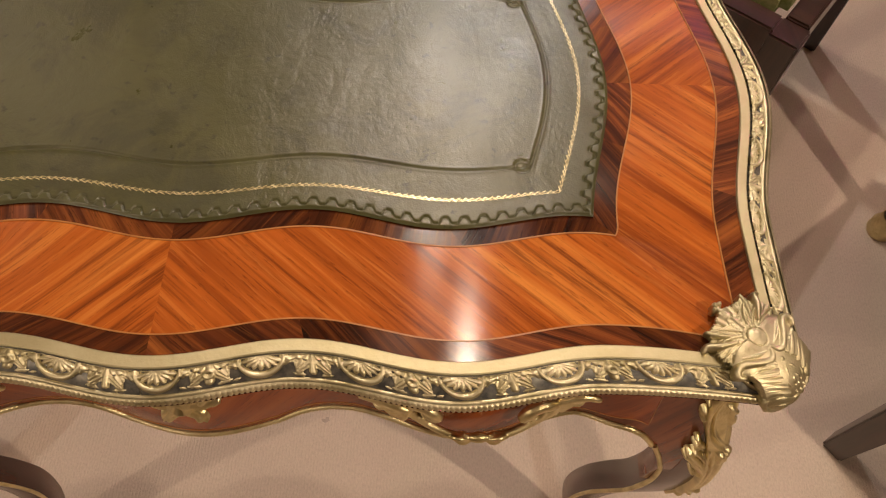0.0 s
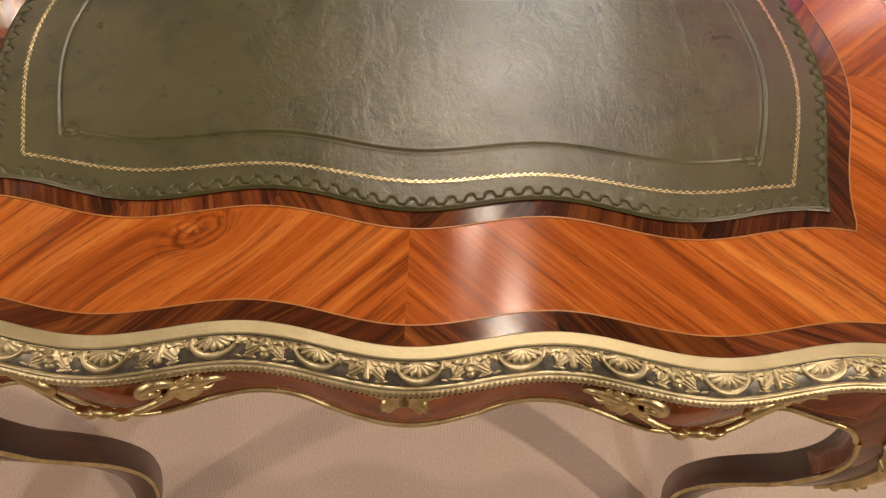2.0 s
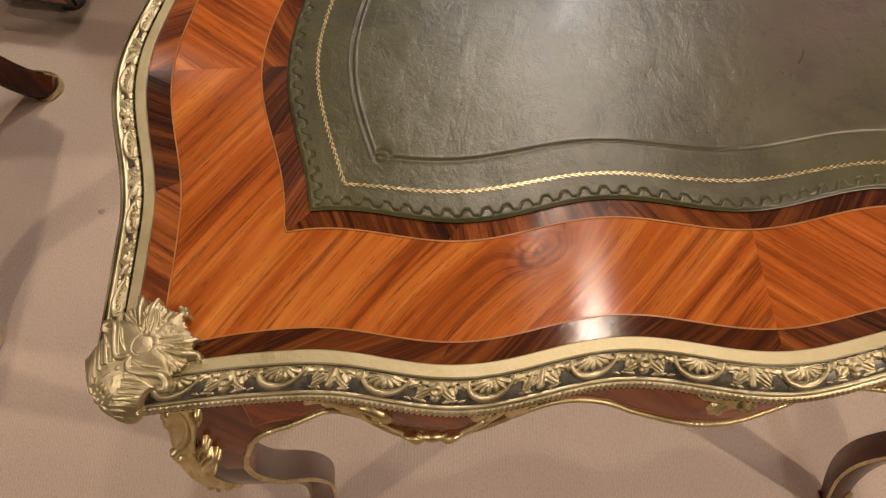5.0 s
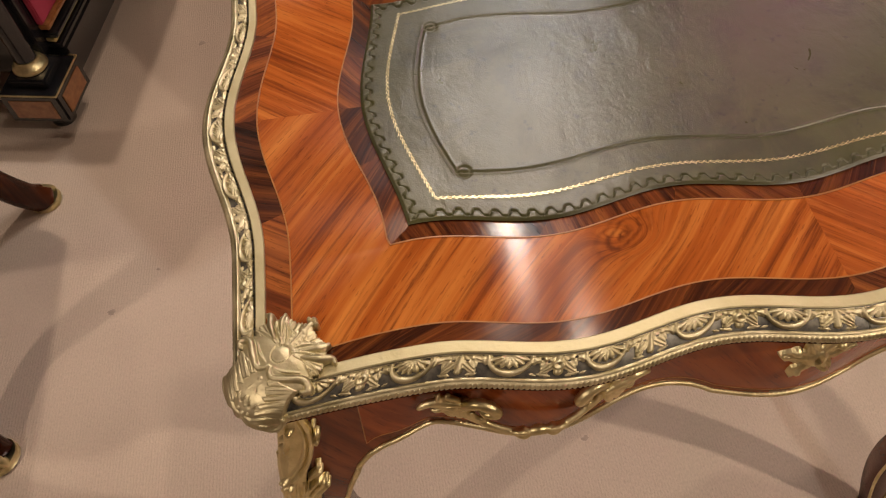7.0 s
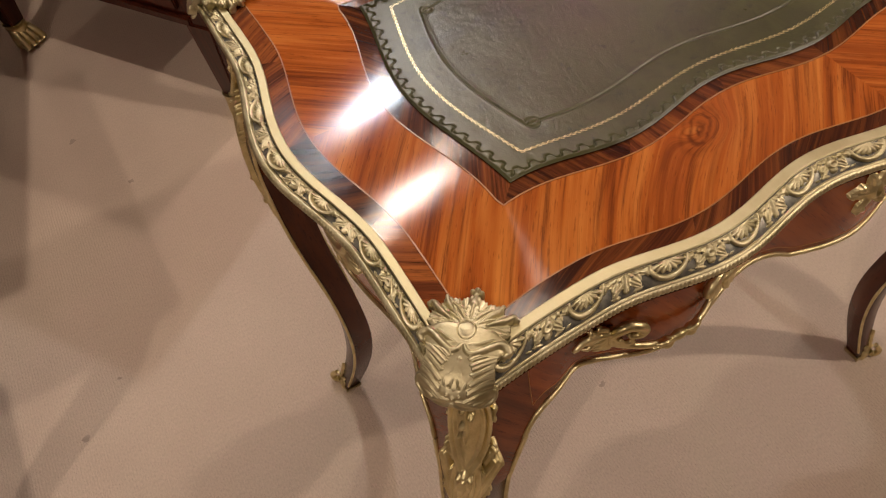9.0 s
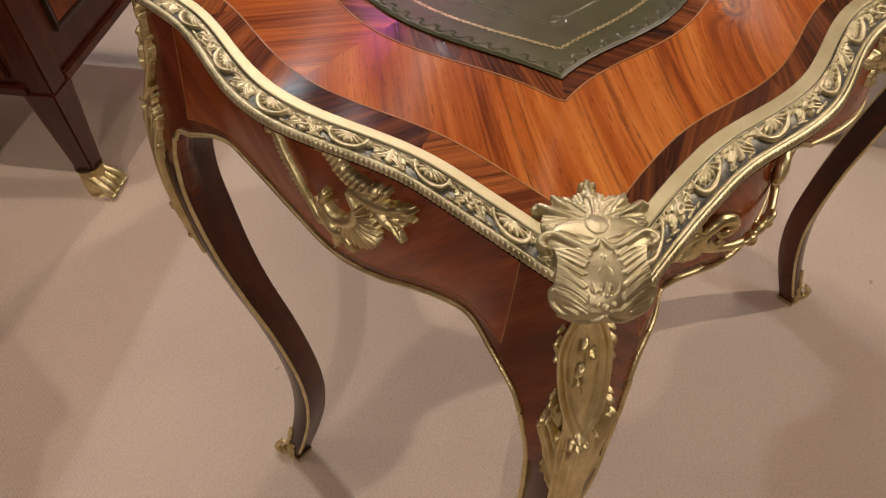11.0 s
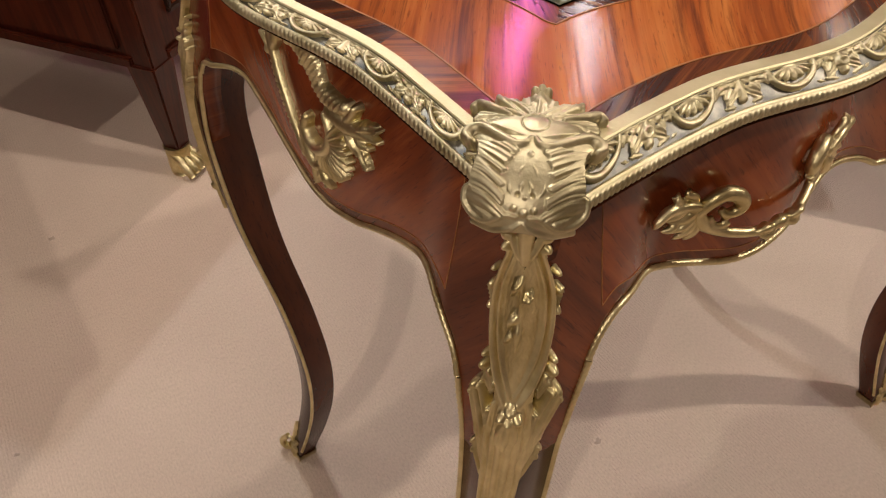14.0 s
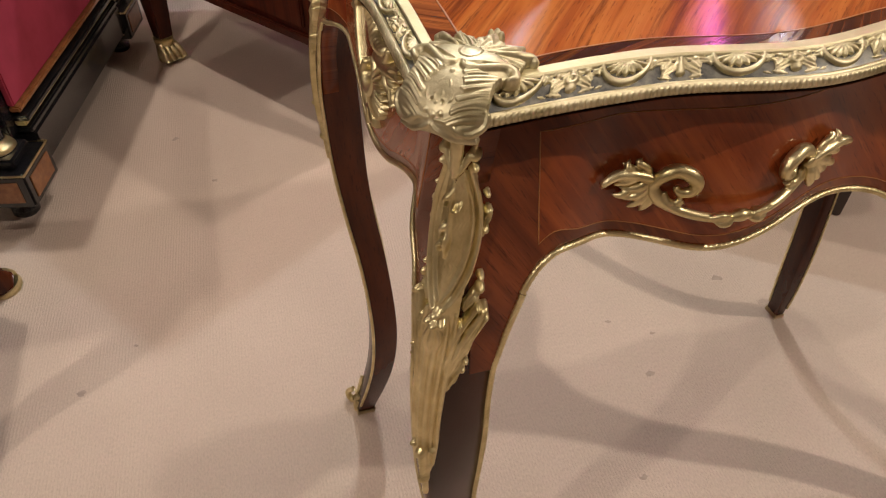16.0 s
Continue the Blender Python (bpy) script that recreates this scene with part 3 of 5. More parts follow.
# gilt line: small slanting leaves between two fine lines
gl = loop("gold", 220, 110)
seg = np.linalg.norm(np.roll(gl, -1, 0) - gl, axis=1)
arc = np.concatenate([[0], np.cumsum(seg)])
ring = np.vstack([gl, gl[:1]])
at = lambda s: np.column_stack([np.interp(s, arc, ring[:, 0]), np.interp(s, arc, ring[:, 1])])
V, F = [], []
count = int(arc[-1] / 0.0021)
for k in range(count):
    s0 = arc[-1] * k / count
    p, q = at(np.array([s0 % arc[-1]])), at(np.array([(s0 + 0.0005) % arc[-1]]))
    t = (q - p)[0]
    t = t / (np.linalg.norm(t) + 1e-9)
    nrm = np.array((-t[1], t[0]))
    flip = 1 if k % 2 else -1
    worn = random.random()
    ln, wd = 0.0019 * (0.75 + 0.35 * worn), 0.00042
    d = t * 0.86 + nrm * 0.50 * flip
    e = np.array((-d[1], d[0]))
    c = p[0] + nrm * 0.0008 * flip
    for a, b in ((-ln, 0.0), (-ln * 0.2, wd), (ln, 0.0), (-ln * 0.2, -wd)):
        xy = c + d * a + e * b
        V.append((xy[0], xy[1], TOP + 0.00262))
    F.append((4 * k, 4 * k + 1, 4 * k + 2, 4 * k + 3))
base = len(V)
gz = 0.00255
sw = np.linspace(0, arc[-1], 2400, endpoint=False)
stem = at(sw)
st = np.roll(stem, -1, 0) - np.roll(stem, 1, 0)
st /= np.linalg.norm(st, axis=1)[:, None]
sn = np.column_stack([-st[:, 1], st[:, 0]])
for phase in (0.0, math.pi):
    mid_line = stem + sn * (0.0007 * np.sin(2 * math.pi * np.round(arc[-1] / 0.0084) * sw / arc[-1] + phase))[:, None]
    base = len(V)
    V += [(x, y, TOP + gz) for x, y in mid_line + sn * 0.0002] + [(x, y, TOP + gz) for x, y in mid_line - sn * 0.0002]
    m = len(stem)
    F += [(base + k, base + (k + 1) % m, base + m + (k + 1) % m, base + m + k) for k in range(m)]
gilt = mesh_ob("gilt_tooling", V, F, GOLD, leather, "gilt twisted leaf border line", smooth=False)

# brass edge moulding: plain lip, chased frieze, gadrooned bead
N1, N2 = 640, 400
inner, outer = loop("lip", N1, N2), loop("rim", N1, N2)
LIP = [(-0.03, 0.0000), (-0.025, 0.0016), (0.0, 0.0021), (0.27, 0.0021), (0.305, 0.0015), (0.32, -0.0010)]
nl = len(inner)
V = np.vstack([np.column_stack([inner + (outer - inner) * k, np.full(nl, TOP + h)]) for k, h in LIP])
mesh_ob("lip_moulding", V, grid_faces(len(LIP), nl, True), PALE_BRASS, table, "plain pale brass lip", smooth=False)

mid = inner + (outer - inner) * 0.75
seg = np.linalg.norm(np.roll(mid, -1, 0) - mid, axis=1)
arc = np.concatenate([[0], np.cumsum(seg)])
NF = int(arc[-1] / 0.0006)
su = np.linspace(0, arc[-1], NF, endpoint=False)
wrap = lambda q, s: np.column_stack([np.interp(s, arc, np.append(q[:, 0], q[0, 0])), np.interp(s, arc, np.append(q[:, 1], q[0, 1]))])
I2, O2 = wrap(inner, su), wrap(outer, su)
out = O2 - I2
out /= np.linalg.norm(out, axis=1)[:, None]
MV = 38
v = np.linspace(0, 1, MV)
kv = 0.30 + 0.605 * v
zv = TOP + 0.0004 - 0.0080 * v + 0.0012 * np.sin(v * math.pi)
along_w = su % (arc[-1] / 2)
along_w = np.minimum(along_w, arc[-1] / 2 - along_w)
front_len = np.linalg.norm(np.diff((inner + (outer - inner) * 0.75)[:N1], axis=0), axis=1).sum()
flat = 1.0 - 0.72 * smooth01((along_w - front_len + 0.02) / 0.04)
P = np.stack([np.column_stack([I2 + (O2 - I2) * k, TOP + (z - TOP) * flat]) for k, z in zip(kv, zv)], 1)
NRM = np.stack([np.column_stack([out * 0.63, np.full(NF, 0.77)])] * MV, 1)
# pattern: rosette at 0, shell in a strap, bar at the far end, then mirrored
half = arc[-1] / 4
qn = quarter("lip", 400, 300) + (quarter("rim", 400, 300) - quarter("lip", 400, 300)) * 0.75
lenf = np.linalg.norm(np.diff(qn[:400], axis=0), axis=1).sum()
w = su % (2 * half)
w = np.where(w > half, 2 * half - w, w)
where_x, where_y = (I2 + (O2 - I2) * 0.75).T
u = np.where(w < lenf, (where_x + 0.0755) % 0.1125, ((where_y + 0.033) % 0.105) * 0.1125 / 0.105)
U, W = np.meshgrid(u, v * 0.0235, indexing="ij")


def crescent(u, v, cu, cv, ru, rv, thin, thick):
    """Height of a C-scroll that is thick below and runs out into thin horns."""
    th = np.arctan2((v - cv) / rv, (u - cu) / ru)
    wid = thin + (thick - thin) * np.clip(np.sin(th), 0, 1) ** 1.5
    d = (np.hypot((u - cu) / ru, (v - cv) / rv) - 1) * min(ru, rv) / wid
    return np.where((th > -0.25) & (th < math.pi + 0.25) & (np.abs(d) < 1) | (th < -math.pi + 0.25) & (np.abs(d) < 1), dome(d ** 2) ** 0.7, -1.0)


def frieze(U, W):
    m = np.minimum(U, 0.1125 - U)
    c = 0.0281
    hs = [
        # shell hanging in a strap
        0.95 * crescent(m, W, c, 0.0012, 0.0124, 0.0150, 0.0013, 0.0022), 1.05 * fan(m, W, c + 0.0006, 0.0000, math.pi / 2 + 0.08, 0.0124, 7, 1.30), 0.85 * ball(m, W, c - 0.0075, 0.0032, 0.0020), 0.9 * leaf(m, W, c + 0.0135, 0.0105, -1.9, 0.0095, 0.0026, 2),
        0.9 * stroke(m, W, [(c - 0.0125, 0.0020), (c - 0.0150, 0.0045), (c - 0.0140, 0.0085)], [0.0013, 0.0022, 0.0010], count=7), 0.9 * stroke(m, W, [(c + 0.0125, 0.0020), (c + 0.0150, 0.0045), (c + 0.0140, 0.0085)], [0.0013, 0.0022, 0.0010], count=7),
        # rosette on a short stem, with drooping leaves
        1.0 * stroke(m, W, [(0.0, 0.0020), (0.0, 0.0085), (0.0, 0.0145)], [0.0018, 0.0024, 0.0030], count=8), 1.1 * ring_arc(m, W, 0.0, 0.0085, 0.0026, 0.0028, 0.0013, -math.pi, math.pi), 0.9 * ball(m, W, 0.0, 0.0085, 0.0014),
        1.0 * leaf(m, W, 0.0020, 0.0012, 0.98, 0.0142, 0.0050, 3), 0.95 * leaf(m, W, 0.0050, 0.0006, 0.52, 0.0122, 0.0043, 3), 0.85 * leaf(m, W, 0.0026, 0.0085, 0.72, 0.0104, 0.0038, 2), 0.8 * ball(m, W, 0.0078, 0.0036, 0.0021),
        # drop with drooping leaves
        1.0 * stroke(m, W, [(0.05625, 0.0020), (0.05625, 0.0090), (0.05625, 0.0150)], [0.0013, 0.0018, 0.0025], count=9), 1.0 * leaf(m, W, 0.0548, 0.0012, math.pi - 0.98, 0.0144, 0.0050, 3), 0.95 * leaf(m, W, 0.0518, 0.0006, math.pi - 0.55, 0.0122, 0.0043, 3), 0.85 * leaf(m, W, 0.0538, 0.0088, math.pi - 0.75, 0.0102, 0.0036, 2), 0.8 * ball(m, W, 0.0488, 0.0038, 0.0020),
        # small sprigs low on the ground
        0.75 * leaf(m, W, 0.0040, 0.0180, -0.25, 0.0085, 0.0020, 2), 0.7 * leaf(m, W, 0.0525, 0.0182, math.pi + 0.2, 0.0080, 0.0018, 2), 0.6 * leaf(m, W, 0.0120, 0.0178, -0.4, 0.0050, 0.0015, 1),
        np.where(W > 0.0192, 0.55 * smooth01((W - 0.0192) / 0.0016), -1.0), np.where(W < 0.0011, 0.7, -1.0)]
    out = np.maximum.reduce(hs)
    # drilled holes
    for cu, cv, r in ((0.0058, 0.0062, 0.0009), (0.0098, 0.0038, 0.0008), (0.0520, 0.0060, 0.0008), (0.0, 0.0085, 0.0007)):
        out = np.where((m - cu) ** 2 + (W - cv) ** 2 < r ** 2, -1.0, out)
    return out


H = np.clip(frieze(U, W), -0.35, 1.2) * 0.0030
Vx, Fx = relief(np.concatenate([P, P[:1]], 0), np.concatenate([NRM, NRM[:1]], 0), np.concatenate([H, H[:1]], 0), -1.0)
fz = mesh_ob("frieze_moulding", Vx, Fx, CHASED, table, "chased brass frieze of shells, scrolls and rosettes")
# blackened ground of the frieze, deeper and thinner along the short sides
onlong = (w < lenf - 0.012) | (w > lenf + 0.022)
ground = (P + NRM * np.where(w < lenf, 0.0005, -0.0005)[:, None, None]).reshape(NF, MV, 3)[:, ::6]
gm = ground.shape[1]
Fg = grid_faces(NF, gm)
Fg = Fg[onlong[Fg // gm].all(1)]
mesh_ob("frieze_ground", ground.reshape(-1, 3), Fg, PATINA, fz, "blackened ground between the ornament")

# bead with slanting gadroons
MB = 9
ba = np.linspace(-0.5, 0.5, MB) * math.pi
gad = 1.06 - 0.42 * np.exp(-((((su / 0.0030) % 1.0) - 0.5) / 0.16) ** 2)
kb = 0.935
C = I2 + (O2 - I2) * kb
P = np.stack([np.column_stack([C + out * (0.0028 * math.cos(a) * gad)[:, None], TOP - 0.0080 * flat - 0.0029 * math.sin(a)]) for a in ba], 1)
mesh_ob("bead_moulding", P.reshape(-1, 3), grid_faces(NF, MB, False, True), CHASED, fz, "gadrooned brass bead")
inn = np.column_stack([I2 * 0.985, np.full(NF, TOP - 0.0145)])
low = np.column_stack([C + out * 0.002, TOP - 0.0090 * flat - 0.0027])
mesh_ob("under_edge", np.vstack([low, inn])[::1], grid_faces(2, NF, True), LEGWOOD, table, smooth=False)

# ---- apron and legs ----


def sunk(z):
    """How far the crossbanding has run into the leg below the knee."""
    return 0.0030 * smooth01((0.600 - z) / 0.040)


def apron_front(x, z):
    """Distance of the front apron's face from the middle: it swells towards the bottom."""
    s = smooth01((0.752 - z) / 0.085)
    x = np.abs(x)
    wv = np.cos(2 * math.pi * np.minimum(x, 0.27) / 0.180) + 0.35 * smooth01((x - 0.25) / 0.05)
    d = (0.2015 + 0.0060 * wv) * (1 - s) + (0.2100 + 0.0085 * wv) * s
    k = smooth01((x - 0.255) / 0.048)
    return d * (1 - k) + (leg_y(z) + 0.0006 - sunk(z)) * k


def apron_side(y, z):
    s = smooth01((0.752 - z) / 0.085)
    b = (1 + np.cos(math.pi * np.clip(np.abs(y) / 0.115, 0, 1))) / 2
    k = smooth01((np.abs(y) - 0.118) / 0.046)
    return (0.343 + 0.007 * s + (0.004 + 0.001 * s) * b) * (1 - k) + (leg_x(z) + 0.0006 - sunk(z)) * k


EDGE_F = spline([(0.0, 0.6450), (0.030, 0.6450), (0.050, 0.6455), (0.055, 0.6465), (0.061, 0.6500), (0.072, 0.6550), (0.090, 0.6595), (0.112, 0.662), (0.132, 0.661), (0.150, 0.657), (0.170, 0.652), (0.190, 0.649), (0.207, 0.650), (0.223, 0.654), (0.242, 0.659), (0.262, 0.663), (0.280, 0.667), (0.294, 0.6685), (0.303, 0.664), (0.310, 0.656), (0.3155, 0.646), (0.3208, 0.631), (0.3258, 0.615), (0.3306, 0.592), (0.3333, 0.560), (0.3338, 0.545)], 240)
EDGE_S = spline([(0.0, 0.618), (0.020, 0.620), (0.050, 0.629), (0.075, 0.641), (0.100, 0.652), (0.120, 0.6585), (0.136, 0.661), (0.150, 0.6585), (0.160, 0.6545), (0.168, 0.6485), (0.1765, 0.6405), (0.1835, 0.628), (0.1895, 0.612), (0.1946, 0.590), (0.1975, 0.560), (0.1980, 0.545)], 200)
edge_front = lambda x: np.interp(np.abs(x), EDGE_F[:, 0], EDGE_F[:, 1])
edge_side = lambda y: np.interp(np.abs(y), EDGE_S[:, 0], EDGE_S[:, 1])
# the arch next to the rear leg hangs a little lower than the front one
edge_end = lambda y: edge_side(y) - 0.0130 * smooth01((y - 0.03) / 0.08) * (1 - 0.7 * smooth01((y - 0.155) / 0.025))


def apron(n, span, panel, face, low, turn, name, label):
    """A veneered panel between inlaid lines, with darker crossbanding below it and beside the legs."""
    a = np.sort(np.concatenate([np.linspace(-panel, panel, n), np.linspace(panel, span, 44)[1:], -np.linspace(panel, span, 44)[1:]]))
    n = len(a)
    inlay = lambda x: low(x) + 0.0085 + 0.005 * smooth01((np.abs(x) - panel + 0.03) / 0.03)
    zt = 0.7375
    t = np.concatenate([np.linspace(0, 1, 4), 1 + np.linspace(0, 1, 11)[1:], 2 + np.linspace(0, 1, 4)[1:]])
    rows = len(t)
    A, TT = np.meshgrid(a, t, indexing="ij")
    I, B = inlay(A), low(A)
    Zz = np.where(TT <= 1, 0.757 + (zt - 0.757) * TT, np.where(TT <= 2, zt + (I - zt) * (TT - 1), I + (B - I) * (TT - 2)))
    D = face(A, Zz)
    front, back = np.stack([A, -D, Zz], -1), np.stack([A, -D + 0.018, Zz], -1)
    V = np.vstack([front.reshape(-1, 3), back.reshape(-1, 3)])
    k = n * rows
    fg = grid_faces(n, rows)
    F = [tuple(f) for f in fg] + [tuple(f[::-1] + k) for f in fg]
    ci, ri = fg[:, 0] // rows, fg[:, 0] % rows
    figured = (np.abs((a[ci] + a[ci + 1]) / 2) < panel) & (ri >= 3) & (ri < 13)
    F += [(i * rows + rows - 1, (i + 1) * rows + rows - 1, k + (i + 1) * rows + rows - 1, k + i * rows + rows - 1) for i in range(n - 1)]
    F += [(i * rows, k + i * rows, k + (i + 1) * rows, (i + 1) * rows) for i in range(n - 1)]
    for i0 in (0, n - 1):
        F += [(i0 * rows + j, i0 * rows + j + 1, k + i0 * rows + j + 1, k + i0 * rows + j) for j in range(rows - 1)]
    m = np.array(Matrix.Rotation(turn, 3, "Z"))
    uv = np.vstack([np.column_stack([Zz.ravel(), np.abs(A).ravel()])] * 2)
    uv = np.column_stack([uv[:, 0] * 0.72 + uv[:, 1] * 0.69, uv[:, 1] * 0.72 - uv[:, 0] * 0.69 + 0.5 * uv[:, 1] ** 2])
    ob = mesh_ob(name, V @ m.T, F, STILE, table, label, uvs=uv)
    ob.data.materials.append(MAHOGANY)
    which = np.zeros(len(F), dtype=np.int32)
    which[:len(fg)] = figured
    ob.data.polygons.foreach_set("material_index", which)
    # inlaid line round the panel
    xs = np.linspace(-panel, panel, 200)
    up = np.linspace(0, 1, 14)[1:-1]
    zb = float(inlay(panel))
    path = np.vstack([np.column_stack([xs, inlay(xs)]), np.column_stack([up * 0 + panel, zb + (zt - zb) * up]), np.column_stack([xs[::-1], xs * 0 + zt]), np.column_stack([up * 0 - panel, zt + (zb - zt) * up])])
    pts = np.column_stack([path[:, 0], -face(path[:, 0], path[:, 1]) - 0.0001, path[:, 1]])
    Vt, Ft = tube(pts, 0.00034, 4, True)
    mesh_ob("inlay_line", Vt @ m.T, Ft, STRING, ob, smooth=False)
    return ob, m


LEG = spline([(0.0, 0.381, 0.215), (0.03, 0.377, 0.211), (0.08, 0.367, 0.201), (0.14, 0.357, 0.191), (0.20, 0.352, 0.186), (0.26, 0.352, 0.1880), (0.33, 0.357, 0.1957), (0.40, 0.366, 0.2075), (0.46, 0.372, 0.2178), (0.52, 0.3745, 0.2245), (0.557, 0.3745, 0.2265), (0.59, 0.372, 0.2260), (0.62, 0.368, 0.2235), (0.647, 0.363, 0.2200), (0.667, 0.359, 0.2160), (0.70, 0.353, 0.2085), (0.76, 0.344, 0.1965)], 200)
LEG_W = spline([(0.0, 0.024, 0.024), (0.05, 0.028, 0.028), (0.12, 0.032, 0.031), (0.20, 0.034, 0.032), (0.30, 0.034, 0.032), (0.406, 0.0360, 0.032), (0.47, 0.0400, 0.0300), (0.52, 0.0420, 0.0290), (0.557, 0.0415, 0.0295), (0.59, 0.0410, 0.0315), (0.605, 0.0425, 0.0333), (0.62, 0.0440, 0.0370), (0.629, 0.0455, 0.0390), (0.6435, 0.0480, 0.0440), (0.667, 0.052, 0.048), (0.70, 0.046, 0.044), (0.76, 0.042, 0.042)], 160)
leg_x = lambda z: np.interp(z, LEG[:, 0], LEG[:, 1])
leg_y = lambda z: np.interp(z, LEG[:, 0], LEG[:, 2])
leg_wx = lambda z: np.interp(z, LEG_W[:, 0], LEG_W[:, 1])
leg_wy = lambda z: np.interp(z, LEG_W[:, 0], LEG_W[:, 2])


def leg_section(z, grow=0.0):
    x, y, wx, wy = leg_x(z) + grow, leg_y(z) + grow, leg_wx(z) + 2 * grow, leg_wy(z) + 2 * grow
    c = 0.0035
    q = 0.97
    return np.array([(x - c, -y, z), (x - wx, -y, z), (x - wx + 0.001, -(y - 0.004), z), (x - wx * q, -(y - wy * q), z), (x - 0.004, -(y - wy + 0.001), z), (x, -(y - wy), z), (x, -(y - c), z), (x - c * 0.3, -(y - c * 0.3), z)])


def rope(points, r=0.0020, pitch=0.0034):
    """A twisted rope moulding along points, with slanting ribs."""
    P = np.asarray(points, float)
    d = np.concatenate([[0], np.cumsum(np.linalg.norm(np.diff(P, axis=0), axis=1))])
    n = max(8, int(d[-1] / 0.0005))
    s = np.linspace(0, d[-1], n)
    Q = np.column_stack([np.interp(s, d, P[:, k]) for k in range(3)])
    V, F = tube(Q, r, 12)
    a = np.tile(np.arange(12) * math.pi / 6, n)
    ss = np.repeat(s, 12)
    bulge = 1 + 0.10 * np.cos(3 * a + ss * 2 * math.pi / pitch) + 0.05 * np.sin(ss * 61.0) * np.sin(ss * 23.0)
    V = np.repeat(Q, 12, 0) + (V - np.repeat(Q, 12, 0)) * bulge[:, None]
    return V, F


zs = np.linspace(0.006, 0.757, 110)
secs = np.array([leg_section(z) for z in zs])
ns = secs.shape[1]
LV = secs.reshape(-1, 3)
LF = [tuple(f) for f in grid_faces(len(zs), ns, True)] + [tuple(range(ns)), tuple((len(zs) - 1) * ns + k for k in range(ns))]
luv = np.column_stack([np.repeat(zs, ns), np.tile(np.arange(ns) * 0.02, len(zs))])


def leg_mount(z_top, z_low, width, rise, detail):
    """A gilt mount that folds over the outer edge of a leg; detail gives its relief."""
    nv, nu = 340, 130
    tv = np.linspace(0, 1, nv)
    z = z_top + (z_low - z_top) * tv
    L = np.linspace(-1, 1, nu)
    TV, LL = np.meshgrid(tv, L, indexing="ij")
    ll = LL * width
    Zz = np.repeat(z[:, None], nu, 1)
    X, Y = leg_x(Zz), leg_y(Zz)
    soft = np.sqrt(ll ** 2 + 0.006 ** 2) - 0.006
    Px = X - np.where(ll < 0, -ll, 0) * 1.0 - (soft - np.abs(ll)) * 0.35
    Py = -(Y - np.where(ll > 0, ll, 0) * 1.0 - (soft - np.abs(ll)) * 0.35)
    P = np.stack([Px, Py, Zz], -1)
    k = np.tanh(ll / 0.006)
    N = np.stack([1 + 0.9 * k, -(1 - 0.9 * k), np.zeros_like(k)], -1)
    N /= np.linalg.norm(N, axis=-1)[..., None]
    H = detail(TV, ll) * rise
    return relief(P, N, H, -0.0008)


